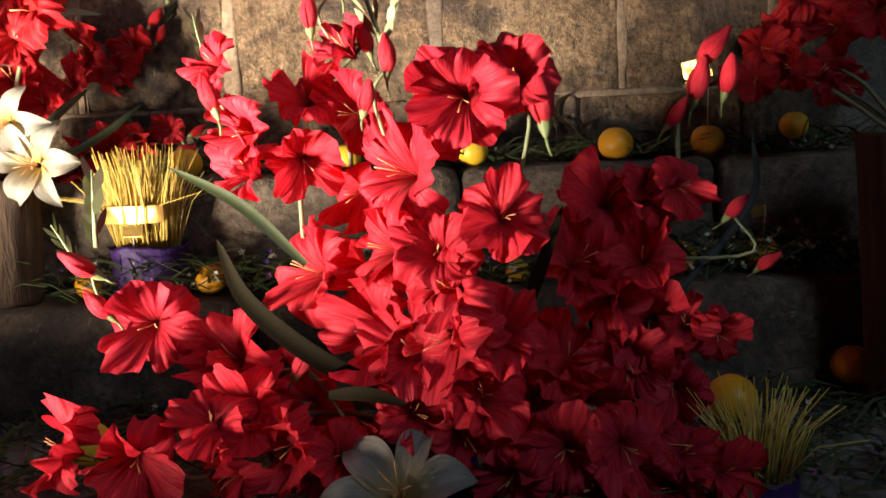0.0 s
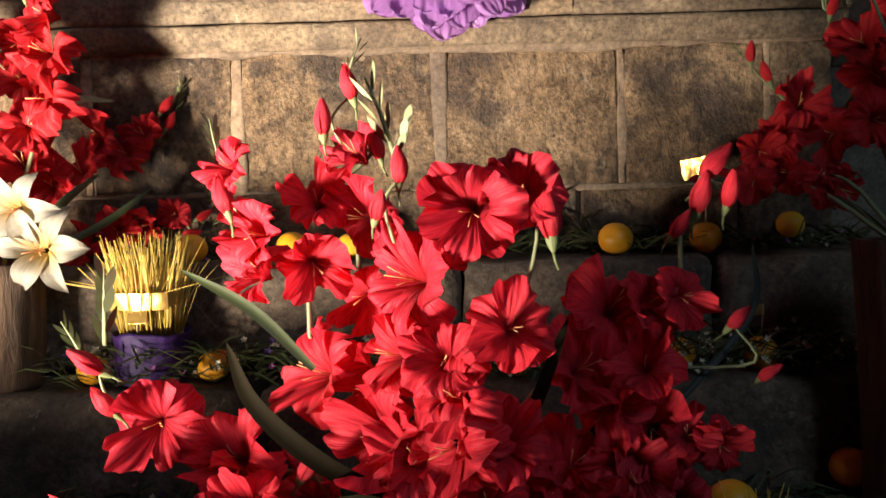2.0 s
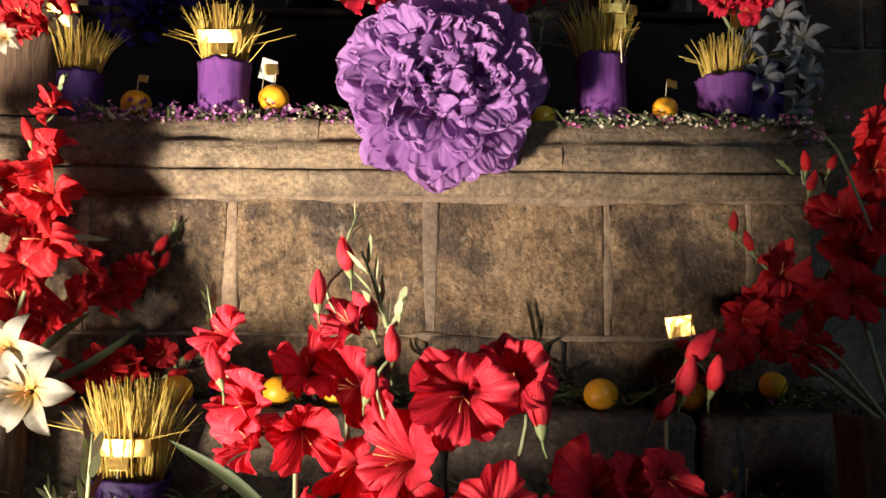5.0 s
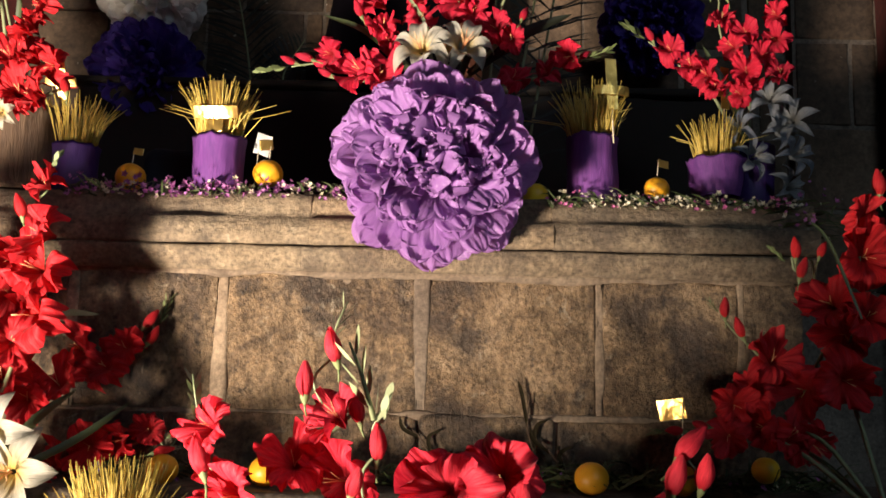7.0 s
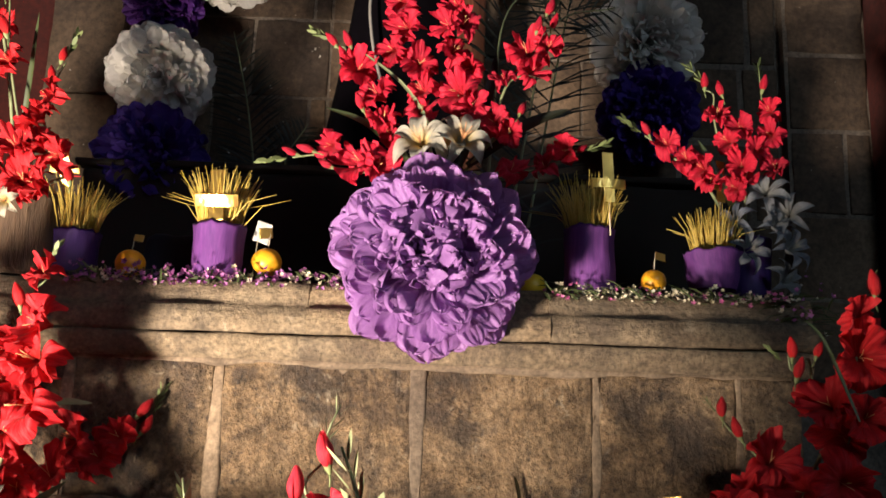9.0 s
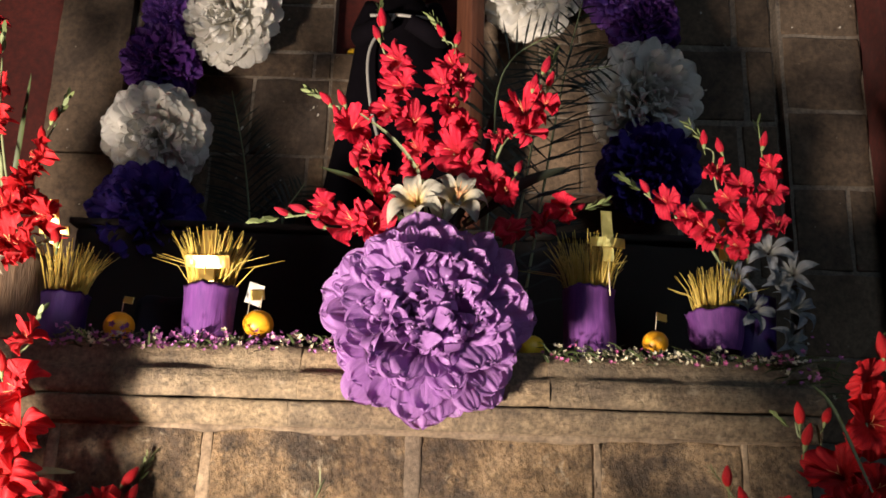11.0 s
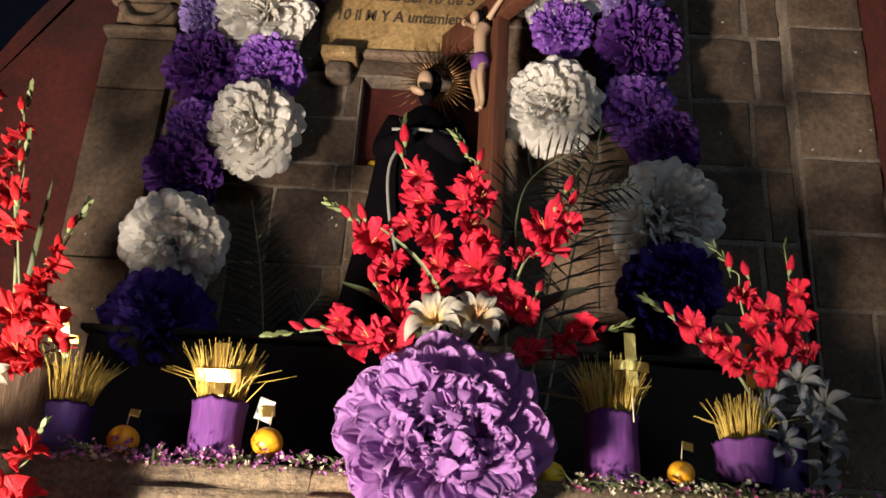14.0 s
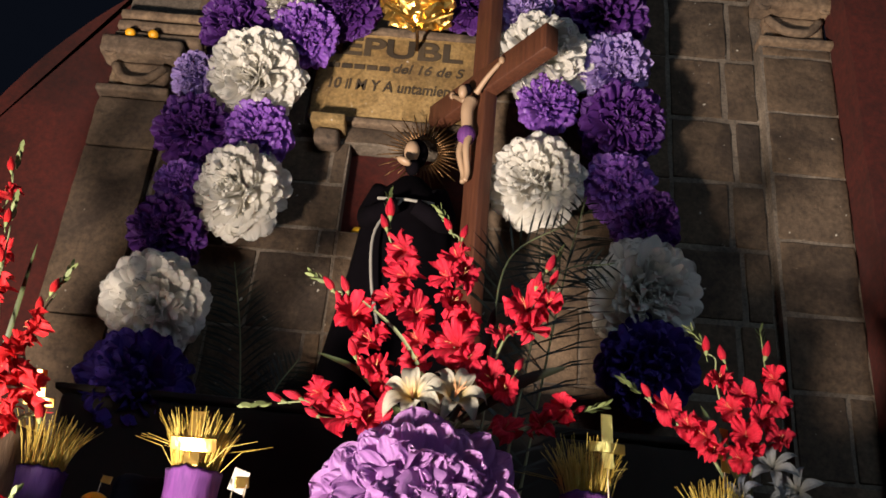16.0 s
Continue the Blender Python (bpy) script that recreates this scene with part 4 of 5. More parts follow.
spray(rq, B, [(0.61, 1.50, 0.82, 0.053), (0.64, 1.50, 0.78, 0.054), (0.71, 1.50, 0.73, 0.111), (0.76, 1.50, 0.66, 0.107), (0.63, 1.50, 0.63, 0.095), (0.68, 1.50, 0.59, 0.096)], RED_SIDE, 0.04)
spray(rq, B, [(0.75, 1.48, 0.94, 0.055), (0.76, 1.48, 0.90, 0.055), (0.80, 1.48, 0.94, 0.044), (0.81, 1.48, 0.84, 0.118), (0.84, 1.48, 0.77, 0.118), (0.73, 1.48, 0.58, 0.106)], RED_SIDE, 0.04)
spray(rq, B, [(0.91, 1.45, 1.07, 0.068), (0.89, 1.45, 1.01, 0.089), (0.88, 1.45, 0.93, 0.138), (0.88, 1.45, 0.81, 0.107), (0.83, 1.45, 0.68, 0.116)], RED_SIDE, 0.04)
spray(rq, B, [(0.51, 1.50, 0.58, 0.048), (0.56, 1.50, 0.59, 0.048), (0.61, 1.50, 0.57, 0.086), (0.66, 1.50, 0.66, 0.086), (0.79, 1.50, 0.55, 0.108)], RED_SIDE, 0.04)
leaf(rq, [(0.84, 1.4, 0.8), (0.80, 1.44, 0.95), (0.77, 1.46, 1.0)], 0.004, GREEN)
vq = thing("bouquet", (0.88, 2.06, TOP_Z), "red gladioli with white lilies, coloured as in shade, in a dark vase", "bouquet", "gladiolus bouquets")
vase("vase", vq, 0.86, 2.06, TOP_Z - 0.005, 1.3, 0.06, 0.07, CREPE_DARK, "dark purple wrapped vase")
B = (0.86, 2.06, 1.26)
spray(vq, B, [(0.74, 1.98, 1.72, 0.055), (0.78, 1.98, 1.70, 0.055), (0.77, 1.98, 1.64, 0.079), (0.79, 1.98, 1.56, 0.085), (0.83, 1.98, 1.60, 0.077), (0.83, 1.98, 1.49, 0.084), (0.81, 1.98, 1.43, 0.077)], RED_TOP)
spray(vq, B, [(0.90, 1.98, 1.72, 0.056), (0.91, 1.98, 1.65, 0.074), (0.91, 1.98, 1.58, 0.080), (0.88, 1.98, 1.54, 0.072), (0.92, 1.98, 1.49, 0.079), (0.84, 1.98, 1.46, 0.077)], RED_TOP)
spray(vq, B, [(0.58, 1.98, 1.58, 0.053), (0.63, 1.98, 1.55, 0.075), (0.68, 1.98, 1.51, 0.083), (0.72, 1.98, 1.48, 0.089), (0.75, 1.98, 1.45, 0.075)], RED_TOP)
lilies(vq, [(0.89, 1.97, 1.42, 0.122), (0.94, 1.97, 1.36, 0.129), (0.85, 1.97, 1.26, 0.127), (0.96, 1.97, 1.27, 0.129), (0.92, 1.97, 1.33, 0.106), (0.94, 1.97, 1.18, 0.120), (0.80, 1.97, 1.34, 0.104)], LILY_SHADED, 0.8, 0.2, 0.9)
leaf(vq, [(0.86, 2.04, 1.3), (0.78, 2.0, 1.45), (0.72, 1.99, 1.56)], 0.012)
cq = thing("bouquet", (0.03, 2.02, TOP_Z), "tall spread of red gladioli with two white lilies", "bouquet", "gladiolus bouquets")
vase("vase", cq, 0.03, 2.02, TOP_Z - 0.005, 1.4, 0.07, 0.085, CREPE_DARK, "dark purple wrapped vase")
B = (0.03, 2.0, 1.36)
spray(cq, B, [(-0.13, 1.86, 1.98, 0.068), (-0.14, 1.86, 1.94, 0.052), (-0.10, 1.86, 1.87, 0.103), (-0.08, 1.86, 1.80, 0.102), (-0.11, 1.86, 1.73, 0.089), (-0.03, 1.86, 1.70, 0.107), (-0.03, 1.86, 1.63, 0.102), (-0.02, 1.86, 1.57, 0.084)], RED_TOP)
spray(cq, B, [(0.03, 1.84, 1.94, 0.052), (0.07, 1.84, 1.92, 0.052), (0.05, 1.84, 1.86, 0.080), (0.08, 1.84, 1.81, 0.094), (0.03, 1.84, 1.80, 0.086), (0.06, 1.84, 1.73, 0.097), (0.09, 1.84, 1.68, 0.078), (0.06, 1.84, 1.62, 0.119), (0.11, 1.84, 1.58, 0.083)], RED_TOP)
spray(cq, B, [(0.30, 1.84, 1.85, 0.059), (0.31, 1.84, 1.81, 0.051), (0.27, 1.84, 1.80, 0.051), (0.24, 1.84, 1.74, 0.121), (0.30, 1.84, 1.75, 0.079), (0.26, 1.84, 1.68, 0.085), (0.18, 1.84, 1.66, 0.070), (0.16, 1.84, 1.54, 0.090), (0.20, 1.84, 1.51, 0.076), (0.23, 1.84, 1.57, 0.049)], RED_TOP)
spray(cq, B, [(-0.26, 1.86, 1.75, 0.055), (-0.22, 1.86, 1.75, 0.055), (-0.23, 1.86, 1.71, 0.050), (-0.19, 1.86, 1.68, 0.107), (-0.15, 1.86, 1.62, 0.110), (-0.18, 1.86, 1.58, 0.056), (-0.12, 1.86, 1.55, 0.087), (-0.11, 1.86, 1.51, 0.076)], RED_TOP)
spray(cq, B, [(-0.34, 1.82, 1.43, 0.048), (-0.30, 1.82, 1.44, 0.057), (-0.25, 1.82, 1.45, 0.084), (-0.25, 1.82, 1.40, 0.047), (-0.18, 1.82, 1.42, 0.128), (-0.12, 1.82, 1.41, 0.114)], RED_TOP)
spray(cq, B, [(0.39, 1.90, 1.49, 0.043), (0.35, 1.90, 1.49, 0.085), (0.29, 1.90, 1.45, 0.084), (0.22, 1.90, 1.44, 0.084)], RED_TOP)
lilies(cq, [(-0.025, 1.79, 1.47, 0.15), (0.085, 1.79, 1.478, 0.155), (0.035, 1.83, 1.485, 0.13)], LILY, 0.9, 0.4)
leaf(cq, [(0.0, 1.95, 1.4), (-0.15, 1.9, 1.53), (-0.27, 1.87, 1.57)], 0.010)
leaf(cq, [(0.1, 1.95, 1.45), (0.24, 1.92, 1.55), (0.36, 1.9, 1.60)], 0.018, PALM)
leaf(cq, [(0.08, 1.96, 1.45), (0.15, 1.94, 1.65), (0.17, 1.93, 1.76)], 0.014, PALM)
leaf(cq, [(0.05, 1.9, 1.45), (-0.06, 1.86, 1.62), (-0.2, 1.85, 1.73)], 0.005, STEM)

POM_WHITE = [(-0.81, 2.78, 3.03, 0.396), (-0.76, 2.78, 3.41, 0.279), (-0.77, 2.78, 2.49, 0.373), (-1.00, 2.78, 2.01, 0.380), (0.35, 2.78, 3.24, 0.400), (0.35, 2.78, 2.65, 0.377), (0.75, 2.78, 2.21, 0.422)]
POM_VIOLET = [(-0.65, 2.80, 3.28, 0.285), (-0.76, 2.80, 2.77, 0.282), (-1.02, 2.80, 2.51, 0.205), (0.38, 2.80, 3.03, 0.260), (0.67, 2.80, 2.67, 0.294)]
POM_DARK = [(-0.93, 2.82, 3.31, 0.342), (-1.02, 2.82, 2.77, 0.319), (-1.03, 2.82, 2.32, 0.302), (-0.49, 2.82, 3.47, 0.293), (0.02, 2.82, 3.54, 0.294), (0.61, 2.82, 3.53, 0.399), (0.68, 2.82, 2.98, 0.368), (0.78, 2.82, 2.53, 0.280)]
POM_LAVENDER = [(-1.05, 2.80, 3.02, 0.220), (0.26, 2.80, 3.49, 0.266), (0.65, 2.80, 3.24, 0.320)]
POM_INDIGO = [(-1.00, 2.78, 1.69, 0.405), (0.77, 2.78, 1.94, 0.363)]


# ---- paper pompoms ----
def petal_mesh(mat, seed, cr, nu=8, nv=9, smooth=False, roll=1.0, fold=0.0):
    """A lobe of tissue paper, one unit long along x and two units wide along y, creased."""
    rg = random.Random(seed)
    bm = bmesh.new()
    ph, bend, curl = rg.uniform(0, 9), rg.uniform(-0.4, 0.05), rg.uniform(-0.25, 0.6) * roll
    vee, ridge = fold * rg.uniform(0.3, 1.0) * rg.choice((-1, 1)), rg.uniform(-0.3, 0.3)

    def f(u, v):
        s = 2 * v - 1
        u = 1 - (1 - u) ** 2.0
        w = (0.22 + 0.78 * min(1, u * 1.6)) * (math.sqrt(max(0, 1 - ((u - 0.8) / 0.2) ** 2)) * 0.95 + 0.05 if u > 0.8 else 1)
        lob = 1 - 0.03 * u * abs(math.sin(s * 2.6 + ph))
        q = Vector((u * 2.1, s * 1.6, ph))
        pleat = abs(((s * 2.3 + ph + 0.5 * noise.noise(q * 1.3)) % 1.0) - 0.5) - 0.25
        h = cr * (0.6 * noise.noise(q * 1.2) * u + 0.5 * u * pleat + 0.2 * u * noise.noise(q * 3.2) + 0.35 * abs(noise.noise(q * 2.4 + Vector((5, 0, 0)))) * u)
        h += bend * s * s * u - curl * u * u * u + vee * u * (abs(s - ridge) - 0.5)
        return Vector(((0.10 + 0.90 * u) * lob, s * w, h))

    grid(bm, f, nu, nv)
    return mesh_of("petal", bm, mat, smooth=smooth)


LAYERS = ((7, 9, 0.82), (17, 14, 0.87), (28, 18, 0.92), (40, 21, 0.96), (53, 23, 1.0), (66, 24, 1.02), (80, 24, 1.02), (94, 20, 0.98))
BIG = ((6, 9, 0.72), (14, 14, 0.80), (22, 18, 0.86), (31, 21, 0.91), (41, 23, 0.95), (51, 25, 0.98), (61, 26, 1.01), (71, 23, 1.04), (81, 22, 1.06), (92, 21, 1.02), (103, 17, 0.90))


def pompom(x, y, z, d, meshes, label, dirn, seed, layers=LAYERS, wild=1.0, deep=1.0, outer=None):
    """A ball of paper lobes fanned out from its centre in tiers, facing dirn."""
    rg = random.Random(seed)
    p = thing("paper_pompom", (x, y, z), label, "pompom", "paper pompoms")
    face = facing((x, y, z), dirn, rg.uniform(0, 6), d) @ Matrix.Diagonal((1, 1, deep, 1))
    for th, n, r_out in layers:
        off = rg.uniform(0, 6)
        for k in range(n):
            a0 = 2 * math.pi * (k + rg.uniform(-0.25, 0.25)) / n + off
            t = radians(th + rg.uniform(-9, 9))
            size = 0.5 * r_out * rg.uniform(0.9, 1.06)
            half = size * max(0.15, math.sin(t) * math.pi / n * 1.4) * rg.uniform(0.85, 1.15)
            tilt = rg.uniform(-0.65, 0.65) * wild * (3.6 if th < 48 else 1.0)
            dd = Vector((math.sin(t) * math.cos(a0), math.sin(t) * math.sin(a0), math.cos(t)))
            side = Vector((-math.sin(a0), math.cos(a0), 0))
            nor = dd.cross(side)
            side = (side * math.cos(tilt) + nor * math.sin(tilt)).normalized()
            nor = dd.cross(side)
            m = Matrix((dd, side, nor)).transposed().to_4x4() @ Matrix.Diagonal((size, half, half * (1.0 if th < 50 else 0.75), 1))
            place("petal", rg.choice(outer if outer and th > 42 else meshes), p, face @ m)
    return p


pr = random.Random(9)
pompom(0.022, 1.79, 1.17, 0.475, [petal_mesh(PAPER_PURPLE, 200 + k, 1.5, 14, 18, True, 0.4, 1.3) for k in range(14)], "large purple tissue-paper pompom hung on the altar edge", (0.0, -1, 0.06), 8, BIG, 0.6, 0.8, [petal_mesh(PAPER_PURPLE, 240 + k, 0.7, 14, 18, True, 0.2, 0.25) for k in range(10)])
for rows, mat, word, seed in (
    (POM_WHITE, PAPER_WHITE, "white tissue-paper pompom of a wall garland", 31),
    (POM_VIOLET, PAPER_MID, "violet tissue-paper pompom of a wall garland", 41),
    (POM_DARK, PAPER_DARK, "dark purple tissue-paper pompom of a wall garland", 51),
    (POM_LAVENDER, PAPER_LAV, "lavender tissue-paper pompom of a wall garland", 61),
    (POM_INDIGO, PAPER_BLUE, "indigo tissue-paper pompom of a wall garland", 71),
):
    kinds = [petal_mesh(mat, seed + k, 0.6 if mat is PAPER_WHITE else 1.0, 8, 10, True, 0.6, 0.4 if mat is PAPER_WHITE else 0.8) for k in range(8)]
    for k, (x, y, z, d) in enumerate(rows):
        pompom(x, y, z, d * 1.03, kinds, word, (pr.uniform(-0.3, 0.3), -1, pr.uniform(-0.5, 0.0)), seed + 100 * k, LAYERS, 0.5 if mat is PAPER_WHITE else 1.2)


# ---- wheat pots, crosses, oranges ----
def wheat(parent, x, y, z, r, h, n, seed, lean=0.35, stray=0):
    rg = random.Random(seed)
    bm = bmesh.new()
    for k in range(n * 3 // 2):
        a, q = rg.uniform(0, 6.3), r * math.sqrt(rg.random())
        px, py = x + q * math.cos(a), y + q * math.sin(a)
        dx, dy = lean * q / r * math.cos(a) + rg.gauss(0, 0.10), lean * q / r * math.sin(a) + rg.gauss(0, 0.10)
        hh = h * rg.uniform(0.6, 1.05)
        if k < stray:
            dx, hh = rg.choice((-1.5, -1.0, 1.1)), h * 0.75
        tube(bm, [(px, py, z), (px + dx * hh * 0.45, py + dy * hh * 0.45, z + hh * 0.6), (px + dx * hh, py + dy * hh, z + hh * (1 - 0.25 * min(1, abs(dx))))], 0.0013, 0.0007, 4)
    ob = part("wheat_tuft", bm, WHEAT, parent, "dense yellow sprouted wheat")
    return tagged(ob, kind="stuff")


def foil_cross(parent, x, y, z, h, w, turn=0.0, tilt=0.0, bar=0.0):
    """A cross cut from gold card on a thin stick."""
    m = pose(x, y, z, tilt, 0, turn)
    bm = bmesh.new()
    b = w * 0.33
    rough_box(bm, (-b / 2, -0.001, -h * 0.34), (b / 2, 0.001, h * 0.62), 0.0008, 0.02, x, 0.0005)
    arm = bmesh.new()
    rough_box(arm, (-w / 2, -0.0018, -b * 0.36), (w / 2, 0.0018, b / 2), 0.0022, 0.006, x, 0.0005)
    for v in arm.verts:
        v.co.y += 2.2 * v.co.x ** 2
    arm.transform(pose(0, -0.004, 0, bar, 0, 0))
    piece = bpy.data.meshes.new("arm")
    arm.to_mesh(piece)
    arm.free()
    bm.from_mesh(piece)
    bm.transform(m)
    part("foil_cross", bm, GOLD, parent, "gold foil cross", False)
    bm = bmesh.new()
    tube(bm, [m @ Vector((0, 0.004, -h * 0.95)), m @ Vector((0, 0.004, h * 0.1))], 0.0016, 0.0016, 6)
    part("stick", bm, STICK, parent)


def wrapped_pot(x, y, z, r, h, mat, label, flare=1.12, seed=0, grass=0.15, n=110, stray=0, lean=0.35):
    p = thing("wheat_pot", (x, y, z), label, "plant pot", "wheat pots")
    bm = bmesh.new()

    def f(u, v):
        a = 2 * math.pi * v
        if u < 0.8:
            k = u / 0.8
            rr, zz = r * (1 + (flare - 1) * k + 0.03 * math.sin(k * 6)), h * k
        else:
            k = (u - 0.8) / 0.2
            rr, zz = r * (flare - 0.12 * k), h * (1 - 0.12 * k)
        q = Vector((math.cos(a) * 2 + seed, math.sin(a) * 2, zz * 12))
        rr *= 1 + 0.05 * noise.noise(q) + 0.025 * noise.noise(q * 3) + 0.008 * math.sin(a * 23 + seed)
        return Vector((x + rr * math.cos(a), y + rr * math.sin(a), z + zz + (0.008 * noise.noise(q * 2) if u > 0.4 else 0)))

    grid(bm, f, 20, 56, 0, False, True)
    part("wrapping", bm, mat, p, "crinkled purple crepe paper")
    bm = bmesh.new()
    blob(bm, (x, y, z + h * 0.86), r * flare * 0.93, r * flare * 0.93, 0.012, (0, 0, 0), 0, 6, 20)
    part("soil", bm, BARK, p)
    if grass:
        wheat(p, x, y, z + h * 0.86, r * 0.85, grass, n, seed, lean, stray)
    return p


pa = wrapped_pot(-0.925, 2.0, TOP_Z, 0.062, 0.125, CREPE_DARK, "deep purple paper-wrapped pot of yellow wheat with a foil cross", 1.12, 1, 0.155, 170, 5, 0.3)
foil_cross(pa, -0.945, 1.94, 1.40, 0.13, 0.075, 5, 27, 0)
pb = wrapped_pot(-0.537, 1.97, TOP_Z, 0.060, 0.15, CREPE, "purple crepe-wrapped pot of yellow wheat with a foil cross", 1.14, 2, 0.165, 210, 8, 0.3)
foil_cross(pb, -0.535, 1.905, 1.318, 0.135, 0.112, -4, 4, 22)
pc = wrapped_pot(0.424, 1.97, TOP_Z, 0.064, 0.175, CREPE, "tall purple crepe-wrapped pot of yellow wheat with a foil cross", 1.03, 3, 0.16, 190, 4, 0.3)
foil_cross(pc, 0.466, 1.92, 1.405, 0.145, 0.09, 10, -6)
pd = wrapped_pot(0.753, 2.0, TOP_Z + 0.03, 0.058, 0.10, CREPE, "low purple crepe-wrapped pot of yellow wheat with a dull cross", 1.35, 4, 0.13, 130, 4, 0.2)
foil_cross(pd, 0.79, 2.03, 1.44, 0.12, 0.085, 25, 0)
pl = wrapped_pot(-0.605, 1.58, STEP_Z, 0.072, 0.105, CREPE_DARK, "deep purple pot of yellow wheat with a foil cross", 1.12, 5, 0.215, 260, 5, 0.2)
foil_cross(pl, -0.612, 1.52, 0.357, 0.12, 0.125, -5, -12, 20)
pw = wrapped_pot(0.43, 0.92, FLOOR_Z, 0.05, 0.05, CREPE_DARK, "small dark pot of sprouting yellow wheat on the floor", 1.1, 6, 0.13, 90, 3, 0.45)


def orange_mesh(name, mat, seed):
    bm = bmesh.new()

    def f(u, v):
        a, b = math.pi * u, 2 * math.pi * v
        p = Vector((math.sin(a) * math.cos(b), math.sin(a) * math.sin(b), math.cos(a) * 0.94))
        k = 1 + 0.03 * noise.noise(p * 1.6 + Vector((seed, 0, 0))) - 0.09 * math.exp(-(a / 0.16) ** 2)
        return p * 0.5 * k + Vector((0, 0, 0.47))

    grid(bm, f, 18, 24, 0, False, True)
    return mesh_of(name, bm, mat)


PEELS = [orange_mesh("orange", ORANGE, 1), orange_mesh("orange", ORANGE, 4), orange_mesh("orange", YELLOW, 7)]


def orange(x, y, z, d, k, label, flag=None):
    """A fruit that stands at x, y, z; flag: height, width and turn of a little foil flag on a stick."""
    o = thing("orange", (x, y, z), label, "orange", "oranges")
    place("fruit", PEELS[k], o, pose(x, y, z, 0, 0, 40 * k) @ Matrix.Diagonal((d, d, d, 1)))
    if flag:
        h, w, turn = flag
        top = Vector((x + 0.006, y, z + d * 0.9 + h))
        bm = bmesh.new()
        tube(bm, [(x, y, z + d * 0.7), top], 0.0014, 0.0012, 5)
        part("stick", bm, STICK, o)
        bm = bmesh.new()
        rough_box(bm, (0, -0.0008, -w * 0.75), (w, 0.0008, 0), 0.006, 0.008, x, 0.0004)
        bm.transform(pose(*top, -10, 8, turn))
        part("flag", bm, GOLD, o, "small gold foil flag", False)
    return o


orange(-0.77, 2.0, TOP_Z + 0.012, 0.078, 0, "ripe orange with a foil flag on the altar edge", (0.045, 0.022, 10))
orange(-0.405, 1.95, TOP_Z + 0.02, 0.076, 1, "ripe orange with a foil flag on the altar edge", (0.055, 0.03, 195))
orange(0.585, 1.95, TOP_Z + 0.01, 0.064, 1, "small orange with a foil flag on the altar edge", (0.05, 0.028, 15))
orange(0.285, 2.03, TOP_Z, 0.068, 2, "dull orange in the shade of the pompom")
orange(0.38, 1.72, LEDGE_Z, 0.076, 0, "ripe orange on the stone ledge")
orange(0.583, 1.74, LEDGE_Z, 0.072, 1, "ripe orange with a bright foil flag on the ledge", (0.150, 0.062, 148))
orange(0.77, 1.74, LEDGE_Z + 0.03, 0.062, 2, "yellow citrus fruit on the ledge")
orange(0.07, 1.73, LEDGE_Z, 0.070, 2, "ripe orange on the stone ledge")
orange(-0.565, 1.74, LEDGE_Z, 0.071, 1, "ripe orange on the stone ledge")
orange(-0.34, 1.75, LEDGE_Z, 0.071, 0, "ripe orange on the stone ledge")
orange(-0.21, 1.76, LEDGE_Z, 0.064, 2, "ripe orange on the stone ledge")
orange(0.475, 1.57, STEP_Z, 0.076, 0, "orange in the shade on the step")
orange(0.65, 1.58, STEP_Z, 0.072, 1, "orange with a foil flag in the shade on the step", (0.07, 0.03, 170))
orange(-0.475, 1.56, STEP_Z, 0.066, 0, "orange with a foil flag on the step", (0.005, 0.03, 20))
orange(-0.72, 1.55, STEP_Z, 0.064, 1, "orange behind the wheat pot on the step")
orange(0.15, 1.56, STEP_Z, 0.05, 2, "small yellow fruit on the step")
orange(-0.57, 1.13, FLOOR_Z + 0.02, 0.078, 2, "orange on the strewn floor")
orange(0.465, 1.16, FLOOR_Z + 0.05, 0.08, 0, "orange on the strewn floor, in shade")
orange(0.765, 1.42, FLOOR_Z + 0.03, 0.08, 1, "orange on the strewn floor, in shade")
orange(-1.42, 2.88, 3.262, 0.045, 0, "small orange on the carved capital")
orange(-1.32, 2.88, 3.262, 0.045, 0, "small orange on the carved capital")
orange(-0.345, 3.03, NZ0, 0.05, 2, "small orange on the sill of the red recess")

card = thing("card", (-0.44, 2.0, TOP_Z), "small white paper card on a stick", "card")
bm = bmesh.new()
rough_box(bm, (-0.02, -0.001, 0.0), (0.02, 0.001, 0.055), 0.004, 0.012, 0, 0.0004)
bm.transform(pose(-0.435, 1.99, 1.235, 0, 12, 15))
part("paper", bm, PAPER_WHITE, card)
bm = bmesh.new()
tube(bm, [(-0.45, 1.995, TOP_Z), (-0.44, 1.995, 1.26)], 0.0015, 0.0015, 5)
part("stick", bm, STICK, card)
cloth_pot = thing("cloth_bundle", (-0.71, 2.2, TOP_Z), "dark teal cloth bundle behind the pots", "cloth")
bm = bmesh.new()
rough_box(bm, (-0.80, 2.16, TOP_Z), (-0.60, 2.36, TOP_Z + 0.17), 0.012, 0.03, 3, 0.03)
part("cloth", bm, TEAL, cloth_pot)


